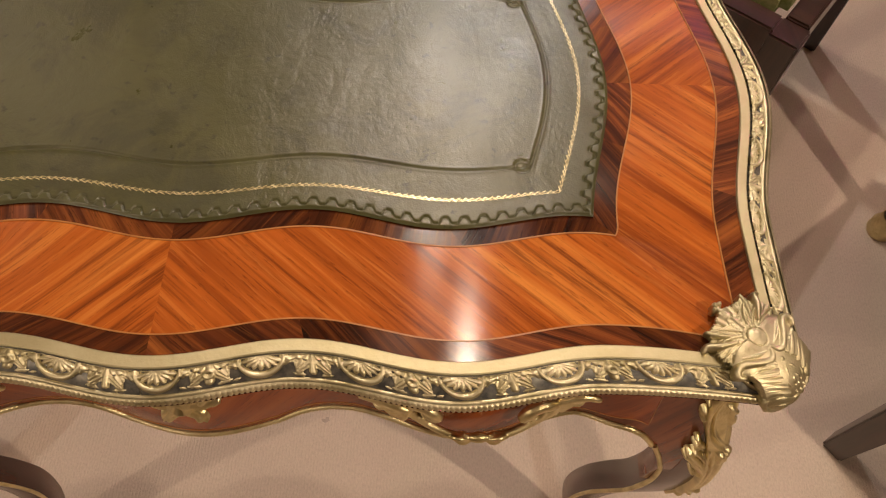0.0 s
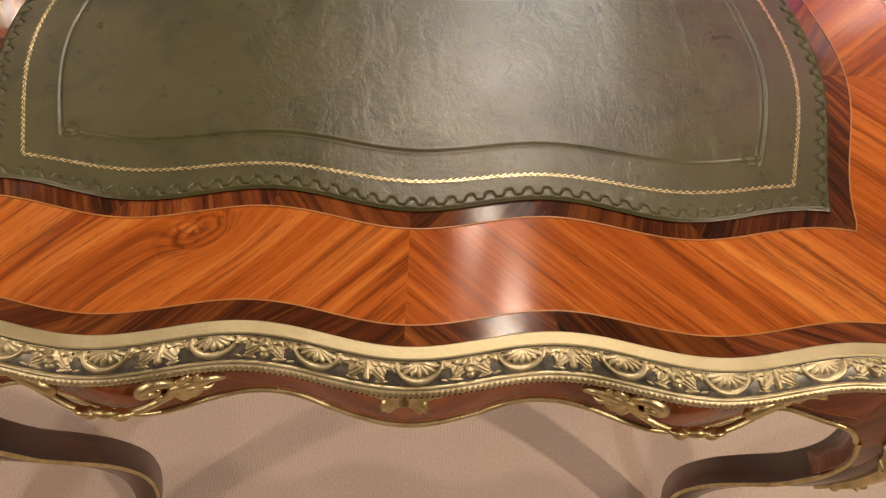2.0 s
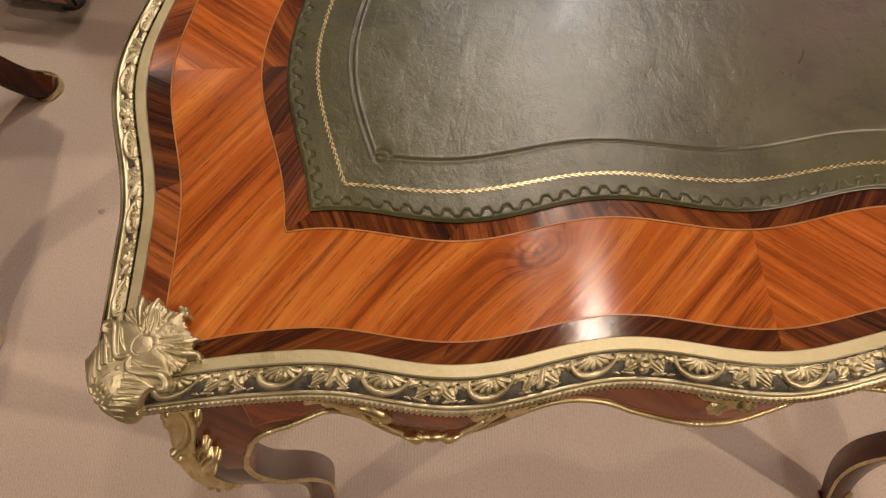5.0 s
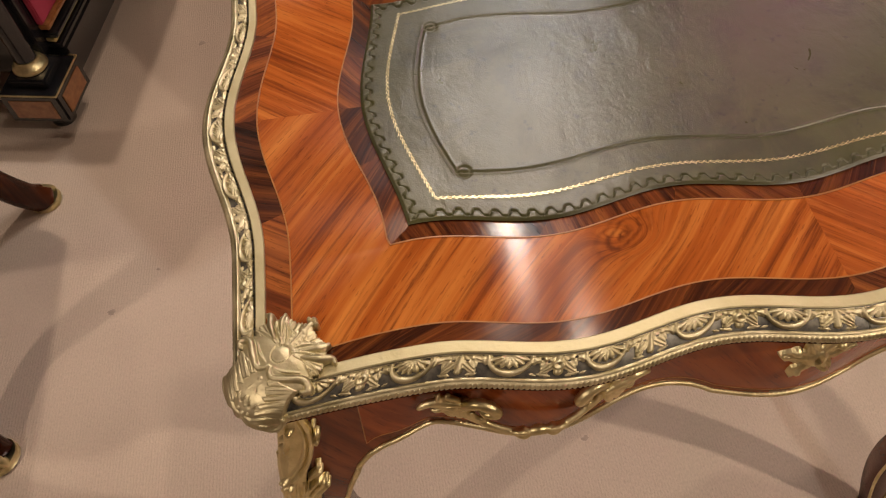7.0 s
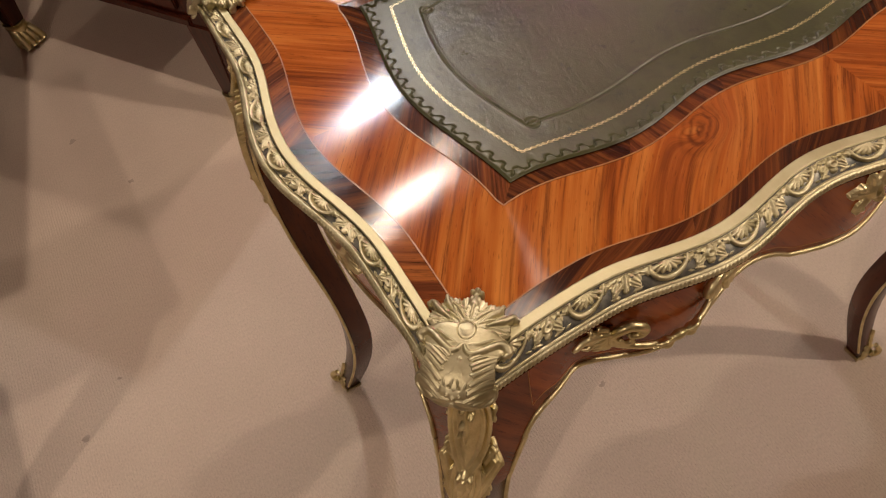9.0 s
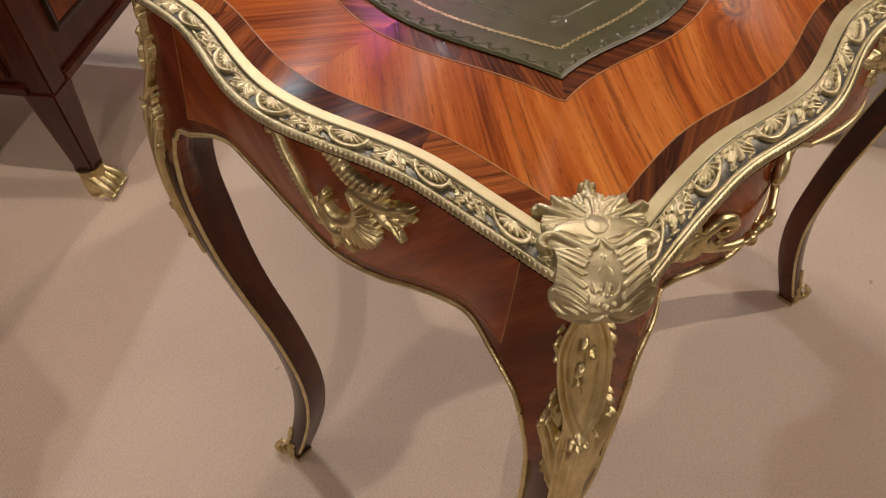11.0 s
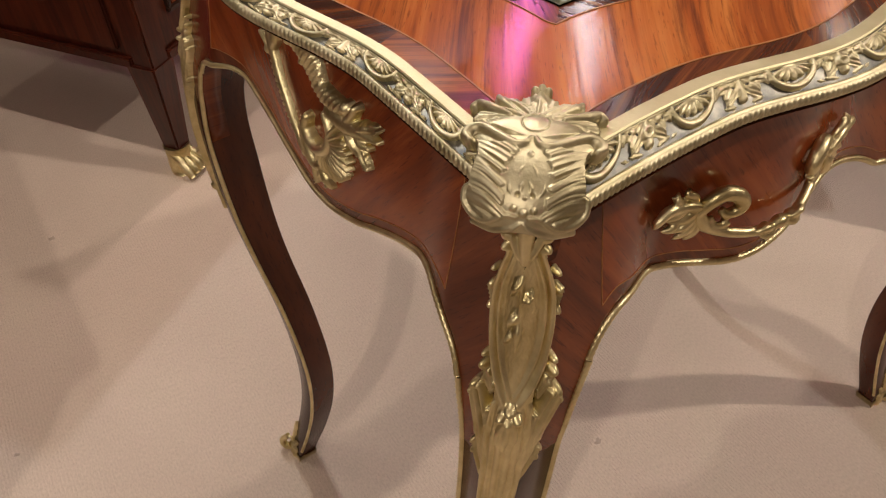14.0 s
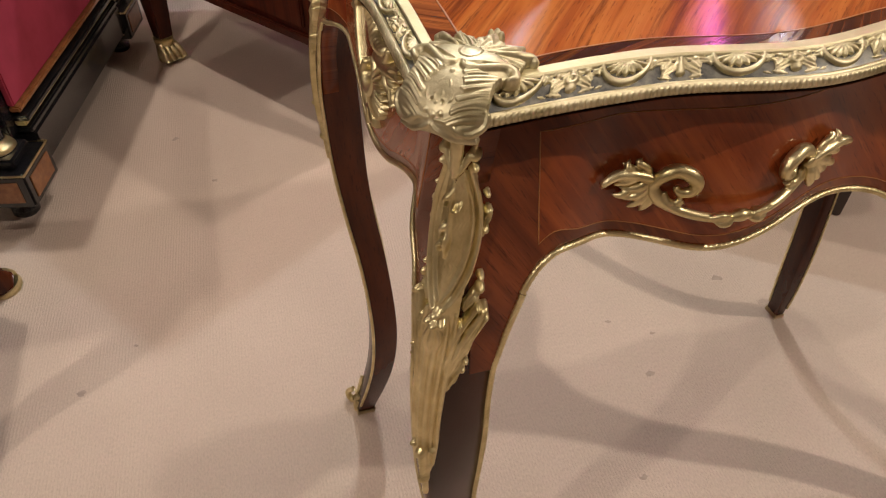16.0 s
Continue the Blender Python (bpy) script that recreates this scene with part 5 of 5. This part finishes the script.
for face_no, cx in ((0, 0.191), (0, -0.191), (1, 0.191), (1, -0.191)):
    ob, m = APRONS[face_no]
    V, F = handle_bail(cx)
    bail = fuse(mesh_ob("handle", V @ m.T, F, BRASS, table, "gilt swing handle with leafy scrolled ends"), 0.0007)
    for side in (-1, 1):
        V, F = handle_end(cx, side)
        fuse(mesh_ob("back_plate", V @ m.T, F, BRASS, bail, "gilt acanthus back plate"), 0.0006)


def escutcheon(x, z):
    a, b = np.abs(x), z - 0.700
    hole = ((x) / 0.0030) ** 2 + ((b - 0.001) / 0.0045) ** 2
    h = highest(0.9 * leaf(a, b, 0.002, 0.0, 0.25, 0.026, 0.0075, 3), 0.9 * leaf(a, b, 0.001, 0.002, 1.1, 0.019, 0.006, 2), 0.9 * leaf(a, b, 0.001, -0.002, -0.85, 0.021, 0.0065, 2), 1.1 * ball(a, b, 0.0, 0.0, 0.0085), 1.1 * ball(a, b, 0.016, 0.009, 0.0035), 1.0 * ball(a, b, 0.010, -0.014, 0.0035))
    return np.where(hole < 1, 0.15, h)


def cartouche(f, z):
    """Open rococo cartouche; f runs towards the front."""
    shell = fan(f, z, 0.030, 0.681, -0.75, 0.027, 15, 1.75)
    return highest(
        # slender stem at the back, with buds
        0.75 * stroke(f, z, [(-0.048, 0.728), (-0.050, 0.713), (-0.039, 0.695), (-0.025, 0.678), (-0.013, 0.661), (-0.004, 0.652)], [0.0036, 0.0042, 0.0028, 0.0030, 0.0046]), 0.62 * stroke(f, z, [(-0.052, 0.712), (-0.043, 0.693), (-0.029, 0.676), (-0.017, 0.660)], [0.0018, 0.0024, 0.0024, 0.0020], 0.0040, 60),
        0.9 * stroke(f, z, [(-0.046, 0.706), (-0.040, 0.716), (-0.037, 0.726)], [0.003, 0.0055, 0.003]), 0.8 * ball(f, z, -0.054, 0.722, 0.0048), 0.8 * ball(f, z, -0.052, 0.703, 0.0042),
        # thick fluted body over the top
        1.15 * stroke(f, z, [(-0.046, 0.724), (-0.032, 0.733), (-0.014, 0.733), (0.003, 0.729), (0.016, 0.722), (0.024, 0.712)], [0.0050, 0.0075, 0.0090, 0.0092, 0.0080, 0.0055]) * (1 - 0.16 * np.abs(np.sin(f * 620 + z * 330 + 2 * np.sin(z * 420))) ** 3 - 0.10 * np.cos(f * 1500 - z * 900)), 0.8 * ball(f, z, -0.024, 0.7405, 0.0036), 0.8 * ball(f, z, -0.006, 0.7395, 0.0040), 0.8 * ball(f, z, 0.012, 0.7325, 0.0036), 0.8 * ball(f, z, -0.018, 0.7235, 0.0034), 0.8 * ball(f, z, 0.002, 0.7195, 0.0034),
        1.1 * stroke(f, z, [(0.020, 0.714), (0.032, 0.711), (0.044, 0.711), (0.053, 0.714)], [0.0050, 0.0062, 0.0052, 0.0032]) * (1 - 0.14 * np.abs(np.sin(f * 700 - z * 420))), 1.1 * ball(f, z, 0.053, 0.7145, 0.0046),
        # leafy sprig to the front
        0.95 * stroke(f, z, [(0.034, 0.703), (0.050, 0.703), (0.066, 0.706), (0.083, 0.708)], [0.0050, 0.0058, 0.0046, 0.0016]), 0.9 * stroke(f, z, [(0.050, 0.704), (0.057, 0.711), (0.061, 0.717)], [0.002, 0.0034, 0.0030]), 0.9 * stroke(f, z, [(0.062, 0.705), (0.071, 0.711), (0.077, 0.713)], [0.002, 0.0032, 0.0016]),
        0.9 * stroke(f, z, [(0.050, 0.701), (0.058, 0.696), (0.065, 0.691)], [0.002, 0.0036, 0.0020]), 0.85 * stroke(f, z, [(0.060, 0.703), (0.068, 0.700), (0.075, 0.700)], [0.002, 0.0032, 0.0018]), 1.0 * ball(f, z, 0.062, 0.7185, 0.0030),
        # shell below, with a bright inner scroll
        1.0 * shell, 1.2 * stroke(f, z, [(0.030, 0.699), (0.036, 0.690), (0.034, 0.679), (0.024, 0.671), (0.013, 0.670), (0.005, 0.677), (0.007, 0.685)], [0.0030, 0.0036, 0.0046, 0.0052, 0.0050, 0.0044, 0.0036]),
        0.95 * stroke(f, z, [(-0.002, 0.672), (0.002, 0.660), (0.010, 0.652), (0.022, 0.656)], [0.0040, 0.0050, 0.0050, 0.0030]), 1.0 * leaf(f, z, 0.006, 0.662, -1.35, 0.026, 0.0060, 3), 0.95 * leaf(f, z, 0.014, 0.660, -0.95, 0.022, 0.0050, 3), 0.9 * leaf(f, z, -0.052, 0.712, 2.0, 0.022, 0.0046, 3), 0.9 * leaf(f, z, -0.049, 0.700, 2.4, 0.018, 0.0040, 2), 0.9 * leaf(f, z, 0.056, 0.699, -0.55, 0.024, 0.0044, 3), 0.9 * leaf(f, z, 0.060, 0.707, 0.35, 0.026, 0.0042, 3), 0.9 * stroke(f, z, [(0.016, 0.656), (0.024, 0.648), (0.028, 0.644)], [0.003, 0.0044, 0.0024]))


for face_no in (0, 1):
    ob, m = APRONS[face_no]
    V, F = face_mount(apron_front, -0.032, 0.032, 0.672, 0.728, 0.0007, 0.0045, escutcheon)
    mesh_ob("escutcheon", V @ m.T, F, BRASS, ob, "gilt leafy keyhole plate")
for face_no in (2, 3):
    ob, m = APRONS[face_no]
    toward = -1 if face_no == 2 else 1
    V, F = face_mount(apron_side, -0.092, 0.092, 0.628, 0.745, 0.00062, 0.0064, lambda y, z: cartouche(y * toward, z))
    mesh_ob("cartouche_mount", V @ m.T, F, BRASS, ob, "gilt rococo scroll and shell mount")

# ---- ceiling lamps ----


def spot_or_fill_fitting(x, y, lens):
    ob = empty("spot_or_fill_fitting", (x, y, CEIL), "round white recessed ceiling spotlight, switched on; four of the ten are added fills", "ceiling light", "ceiling spotlights")
    bm = bmesh.new()
    for r, z in ((0.062, CEIL - 0.001), (0.058, CEIL - 0.008), (0.044, CEIL - 0.006), (0.040, CEIL - 0.001)):
        for k in range(28):
            bm.verts.new((x + r * math.cos(k * math.pi / 14), y + r * math.sin(k * math.pi / 14), z))
    bm.verts.ensure_lookup_table()
    for j in range(3):
        for k in range(28):
            bm.faces.new([bm.verts[j * 28 + k], bm.verts[j * 28 + (k + 1) % 28], bm.verts[(j + 1) * 28 + (k + 1) % 28], bm.verts[(j + 1) * 28 + k]])
    part("trim_ring", bm, TRIM_WHITE, ob, smooth=True)
    bm = bmesh.new()
    bmesh.ops.create_circle(bm, cap_ends=True, segments=28, radius=0.041, matrix=Matrix.Translation((x, y, CEIL - 0.003)))
    part("lens", bm, lens, ob, "glowing lens")


# the added fills get the same fittings as the other spots
for sx, sy, power, beam in SPOTS:
    spot_or_fill_fitting(sx, sy, BULB if beam > 100 else FILL_BULB)


def light_tube(name, label, x, y, z0, z1, material, group=""):
    ob = empty(name, (x, y, z0), label, "wall light", group)
    V, F = tube([(x, y, z0 + 0.02), (x, y, (z0 + z1) / 2), (x, y, z1 - 0.02)], 0.018, 12)
    mesh_ob("tube", V, F, material, ob, "glowing tube")
    for za, zb in ((z0, z0 + 0.03), (z1 - 0.03, z1)):
        V, F = tube([(x, y, za), (x, y, zb)], 0.022, 12)
        mesh_ob("end_cap", V, F, TRIM_WHITE, ob)
    return ob


# ---- furniture standing round the table ----


def frame2(origin, e1):
    """Local axes on the floor: e1 along the face, e2 to its left."""
    e1 = np.array(e1, float) / np.hypot(*e1)
    m = Matrix(((e1[0], -e1[1], 0, origin[0]), (e1[1], e1[0], 0, origin[1]), (0, 0, 1, 0), (0, 0, 0, 1)))
    return m


def settle(ob, m):
    ob.data.transform(m)
    return ob


def wood_box(name, m, dims, material, parent, label="", bevel=0.003):
    x0, x1, y0, y1, z0, z1 = dims
    bm = box_bm(x0, x1, y0, y1, z0, z1, bevel)
    uvl = bm.loops.layers.uv.new("UVMap")
    for f in bm.faces:
        for lp in f.loops:
            c = lp.vert.co
            nrm = f.normal
            lp[uvl].uv = (c.z + c.y * 0.1, c.x) if abs(nrm.y) > 0.5 else ((c.z + c.x * 0.1, c.y) if abs(nrm.x) > 0.5 else (c.x, c.y))
    ob = part(name, bm, material, None, label)
    settle(ob, m)
    return place(ob, parent)


def paw(x, y, m, parent):
    """A brass lion's paw foot with four toes."""
    pieces = []
    for k in range(4):
        o = (k - 1.5) * 0.0125
        pts = spline([(x + o * 0.7, y + 0.012, 0.052), (x + o, y - 0.012, 0.040), (x + o * 1.25, y - 0.030, 0.024), (x + o * 1.35, y - 0.040, 0.008)], 12)
        pieces.append(tube(pts, np.linspace(0.010, 0.0085, 12), 8))
    pieces.append(tube([(x, y, 0.0), (x, y, 0.02), (x, y + 0.002, 0.048), (x, y + 0.002, 0.066)], [0.026, 0.027, 0.024, 0.027], 16))
    V, F = join(*pieces)
    ob = mesh_ob("paw_foot", V, F, BRASS, None, "gilt brass lion's paw foot")
    settle(ob, m)
    return place(ob, parent)


def tapered(name, m, x, y, z0, z1, w0, w1, material, parent, lean=(0, 0), label=""):
    bm = bmesh.new()
    rings = []
    for z, w, dx, dy in ((z0, w0, lean[0], lean[1]), (z1, w1, 0, 0)):
        rings.append([bm.verts.new((x + dx + sx * w / 2, y + dy + sy * w / 2, z)) for sx, sy in ((-1, -1), (1, -1), (1, 1), (-1, 1))])
    for k in range(4):
        bm.faces.new([rings[0][k], rings[0][(k + 1) % 4], rings[1][(k + 1) % 4], rings[1][k]])
    bm.faces.new(rings[0][::-1])
    bm.faces.new(rings[1])
    bmesh.ops.bevel(bm, geom=list(bm.edges), offset=0.003, segments=2, affect="EDGES")
    uvl = bm.loops.layers.uv.new("UVMap")
    for f in bm.faces:
        for lp in f.loops:
            lp[uvl].uv = (lp.vert.co.z, lp.vert.co.x + lp.vert.co.y)
    ob = part(name, bm, material, None, label)
    settle(ob, m)
    return place(ob, parent)


def commode():
    """Mahogany commode on tapered legs; its corner leg stands at the origin of m."""
    m = frame2((-0.285, 0.895), (0.824, 0.567))
    root = empty("commode", (-0.285, 0.895, 0), "tall red mahogany commode on tapered legs with brass paw feet", "commode")
    W, D, Z0, Z1 = 0.46, 0.70, 0.245, 0.90
    wood_box("body", m, (0.0, W, 0.0, D, Z0, Z1), BACKWOOD, root)
    for x in (0.02, W - 0.02):
        for y in (0.02, D - 0.02):
            tapered("leg", m, x, y, 0.055, Z0 + 0.01, 0.036, 0.062, BACKWOOD, root)
            paw(x, y, m, root)
    wood_box("top", m, (-0.015, W + 0.015, -0.015, D + 0.015, Z1 + 0.001, Z1 + 0.025), BACKWOOD, root)
    # framed panels on the end, corner posts, a plain moulding along the bottom
    wood_box("panel", m, (0.085, W - 0.085, -0.006, 0.004, Z0 + 0.09, Z1 - 0.06), STILE, root, "lighter figured mahogany panel")
    for a, b, c, d in ((0.075, W - 0.075, Z0 + 0.08, Z0 + 0.09), (0.075, W - 0.075, Z1 - 0.06, Z1 - 0.05), (0.075, 0.085, Z0 + 0.09, Z1 - 0.06), (W - 0.085, W - 0.075, Z0 + 0.09, Z1 - 0.06)):
        wood_box("panel_moulding", m, (a, b, -0.009, 0.002, c, d), DARKWOOD, root, bevel=0.002)
    wood_box("corner_post", m, (-0.006, 0.040, -0.008, 0.036, Z0 + 0.002, Z1), BACKWOOD, root)
    wood_box("base_moulding", m, (0.040, W, -0.010, 0.002, Z0 + 0.002, Z0 + 0.022), BACKWOOD, root)
    wood_box("base_moulding", m, (-0.010, 0.002, 0.036, D, Z0 + 0.002, Z0 + 0.022), BACKWOOD, root)
    for k in range(3):
        z = Z0 + 0.035 + k * 0.205
        wood_box("drawer_front", m, (-0.008, 0.004, 0.06, D - 0.06, z, z + 0.19), BACKWOOD, root)


commode()


def turned(profile, x, y, sides=24):
    """A lathe-turned form from (radius, height) pairs."""
    V = [(x + r * math.cos(2 * math.pi * k / sides), y + r * math.sin(2 * math.pi * k / sides), z) for r, z in profile for k in range(sides)]
    F = [tuple(f) for f in grid_faces(len(profile), sides, True)] + [tuple(range(sides))[::-1], tuple((len(profile) - 1) * sides + k for k in range(sides))]
    return np.array(V), F


def display_cabinet():
    """Ebonised cabinet: its long face runs from one corner block to the next."""
    m = frame2((-0.885, 0.845), (0.21, 0.978))
    root = empty("display_cabinet", (-0.885, 0.845, 0), "ebonised cabinet with burr wood blocks, brass beading and crimson panel", "cabinet")
    L, D = 0.72, 0.42
    foot = [(0.022, 0.0), (0.026, 0.004), (0.026, 0.018), (0.014, 0.026), (0.016, 0.030), (0.040, 0.040), (0.044, 0.047), (0.040, 0.054), (0.030, 0.056)]
    for x in (0.0, L):
        for y in (0.05, D - 0.05):
            V, F = turned(foot, x, y)
            settle(mesh_ob("bun_foot", V, F, EBONY, root, "turned black bun foot"), m)
            blk = wood_box("corner_block", m, (x - 0.062, x + 0.062, y - 0.062, y + 0.062, 0.055, 0.128), EBONY, root, "ebonised block", 0.004)
            for dx, dy, nx, ny in ((0, -0.0625, 1, 0), (-0.0625, 0, 0, 1), (0.0625, 0, 0, 1)):
                a, b = (0.044, 0.0015) if nx else (0.0015, 0.044)
                wood_box("burr_panel", m, (x + dx - a, x + dx + a, y + dy - b, y + dy + b, 0.069, 0.115), AMBOYNA, blk, "orange burr panel", 0.0)
            beads = []
            for k in range(26):
                for ex, ey, hx, hy in ((x - 0.0605 + k * 0.00484, y - 0.0615, 0, 0), (x - 0.0615, y - 0.0605 + k * 0.00484, 0, 0), (x + 0.0615, y - 0.0605 + k * 0.00484, 0, 0)):
                    beads.append(turned([(0.0006, 0.1255), (0.0021, 0.1275), (0.0021, 0.1290), (0.0006, 0.1312)], ex, ey, 6))
            V, F = join(*beads)
            settle(mesh_ob("brass_beading", V, F, BRASS, blk, "row of small brass beads"), m)
            wood_box("upper_block", m, (x - 0.040, x + 0.040, y - 0.040, y + 0.040, 0.1285, 0.150), EBONY, root, "", 0.004)
            V, F = turned([(0.030, 0.150), (0.034, 0.156), (0.030, 0.164), (0.022, 0.168), (0.020, 0.180), (0.021, 0.40), (0.019, 0.80)], x, y)
            settle(mesh_ob("column", V, F, EBONY, root, "ebonised column on a brass base"), m)
            V, F = turned([(0.031, 0.1515), (0.0355, 0.156), (0.0315, 0.1635), (0.026, 0.166), (0.024, 0.174), (0.023, 0.176)], x, y)
            settle(mesh_ob("column_base", V, F, BRASS, root, "brass column base"), m)
    wood_box("base_rail", m, (0.06, L - 0.06, 0.000, D - 0.01, 0.075, 0.150), EBONY, root, "", 0.004)
    for z, w, mat in ((0.150, 0.010, EBONY), (0.166, 0.004, BRASS), (0.176, 0.012, EBONY), (0.196, 0.004, AMBOYNA)):
        wood_box("rail_moulding", m, (0.055, L - 0.055, 0.012 - w, 0.03, z, z + 0.012), mat, root, "", 0.003)
    wood_box("crimson_panel", m, (0.055, L - 0.055, 0.016, 0.030, 0.209, 0.80), VELVET, root, "crimson velvet panel behind the frame")
    wood_box("body", m, (0.03, L - 0.03, 0.032, D - 0.02, 0.151, 0.81), EBONY, root)
    wood_box("top", m, (-0.05, L + 0.05, -0.01, D + 0.02, 0.811, 0.84), EBONY, root)


display_cabinet()


def side_table():
    """Small cabriole side table; one brass-shod foot shows."""
    cx, cy = -1.21, 0.36
    root = empty("side_table", (cx, cy, 0), "small mahogany side table with brass-shod cabriole feet", "side table")
    arm = 0.255
    for sx in (-1, 1):
        for sy in (-1, 1):
            q = lambda o, z: (cx + sx * (arm + o), cy + sy * (arm + o), z)
            pts = spline([q(0.010, 0.012), q(-0.008, 0.05), q(-0.030, 0.13), q(-0.042, 0.22), q(-0.032, 0.34), q(-0.012, 0.46), q(-0.010, 0.56), q(-0.020, 0.60)], 40)
            V, F = tube(pts, np.interp(np.linspace(0, 1, 40), [0, 0.1, 0.4, 0.8, 1], [0.030, 0.027, 0.025, 0.036, 0.038]), 10)
            leg = mesh_ob("leg", V, F, LEGWOOD, root, uvs=np.column_stack([V[:, 2], V[:, 0] + V[:, 1]]))
            toe = tube(spline([q(0.006, 0.045), q(0.020, 0.030), q(0.026, 0.014), q(0.016, 0.006)], 14), np.interp(np.linspace(0, 1, 14), [0, 0.6, 1], [0.007, 0.010, 0.011]), 10)
            ringt = tube([q(0.012, 0.0), q(0.010, 0.014)], [0.032, 0.0315], 14)
            V, F = join(toe, ringt)
            mesh_ob("sabot", V, F, BRASS, leg, "gilt brass scrolled foot cap")
    m = Matrix.Identity(4)
    wood_box("apron", m, (cx - arm, cx + arm, cy - arm, cy + arm, 0.545, 0.625), BACKWOOD, root)
    wood_box("tabletop", m, (cx - arm - 0.03, cx + arm + 0.03, cy - arm - 0.03, cy + arm + 0.03, 0.626, 0.65), BACKWOOD, root, "", 0.006)


side_table()


def chair():
    """Dark chair with a green seat behind the table's right end."""
    m = frame2((0.646, 0.398), (-0.78, 0.62))
    root = empty("chair", (0.646, 0.398, 0), "dark walnut chair with a green patterned upholstered seat", "chair")
    W, D = 0.46, 0.44
    for x in (0.0, W):
        tapered("front_leg", m, x, 0.0, 0.0, 0.44, 0.032, 0.046, DARKWOOD, root, (0.0, -0.02))
        tapered("back_leg", m, x, -D, 0.0, 0.44, 0.032, 0.046, DARKWOOD, root, (0.0, -0.10))
        tapered("back_post", m, x, -D, 0.43, 0.92, 0.044, 0.034, DARKWOOD, root)
    wood_box("seat_rail", m, (0.02, W - 0.02, -0.018, 0.018, 0.385, 0.445), DARKWOOD, root)
    wood_box("seat_rail", m, (0.02, W - 0.02, -D - 0.018, -D + 0.018, 0.385, 0.445), DARKWOOD, root)
    for x in (0.0, W):
        wood_box("seat_rail", m, (x - 0.018, x + 0.018, -D + 0.02, -0.02, 0.385, 0.445), DARKWOOD, root)
    wood_box("seat", m, (0.022, W - 0.022, -D + 0.02, -0.02, 0.425, 0.475), GREEN, root, "green patterned fabric seat", 0.015)
    wood_box("backrest", m, (0.02, W - 0.02, -D - 0.012, -D + 0.012, 0.80, 0.90), DARKWOOD, root)


chair()


def stool():
    """Dark stool by the table's right end."""
    root = empty("stool", (0.86, -0.05, 0), "dark stained wooden stool with square tapered legs", "stool")
    m = frame2((0.820, -0.060), (0.80, 0.60))
    W, D = 0.36, 0.36
    for x in (0.0, W):
        for y in (0.0, -D):
            tapered("leg", m, x, y, 0.0, 0.42, 0.036, 0.052, DARKWOOD, root)
    for y in (0.0, -D):
        wood_box("rail", m, (0.02, W - 0.02, y - 0.015, y + 0.015, 0.36, 0.42), DARKWOOD, root)
    for x in (0.0, W):
        wood_box("rail", m, (x - 0.015, x + 0.015, -D + 0.02, -0.02, 0.36, 0.42), DARKWOOD, root)
    wood_box("seat", m, (-0.03, W + 0.03, -D - 0.03, 0.03, 0.421, 0.455), DARKWOOD, root, "", 0.01)


stool()


def occasional_table():
    """Dark round-cornered table on legs with brass cups."""
    m = frame2((1.285, 0.348), (1.0, 1.0))
    arm = 0.198
    root = empty("occasional_table", (1.285, 0.348, 0), "dark walnut occasional table with brass-cupped feet on the carpet", "table")
    for sx in (-1, 1):
        for sy in (-1, 1):
            leg = tapered("leg", m, sx * arm, sy * arm, 0.030, 0.66, 0.026, 0.042, DARKWOOD, root)
            V, F = turned([(0.024, 0.0), (0.027, 0.006), (0.025, 0.016), (0.027, 0.022), (0.0215, 0.034), (0.0205, 0.048), (0.019, 0.049)], sx * arm, sy * arm, 20)
            settle(mesh_ob("brass_cup", V, F, BRASS, leg, "worn brass foot cup"), m)
    wood_box("apron", m, (-arm, arm, -arm, arm, 0.58, 0.655), DARKWOOD, root)
    wood_box("tabletop", m, (-arm - 0.03, arm + 0.03, -arm - 0.03, arm + 0.03, 0.656, 0.68), DARKWOOD, root, "", 0.008)


occasional_table()
light_tube("pink_light_tube", "vertical pink neon tube hanging from the ceiling", 1.50, 1.95, 1.98, CEIL, PINK)
light_tube("white_light_tube", "vertical white light tube hanging from the ceiling", 1.78, 1.82, 2.05, CEIL, WHITE_TUBE)
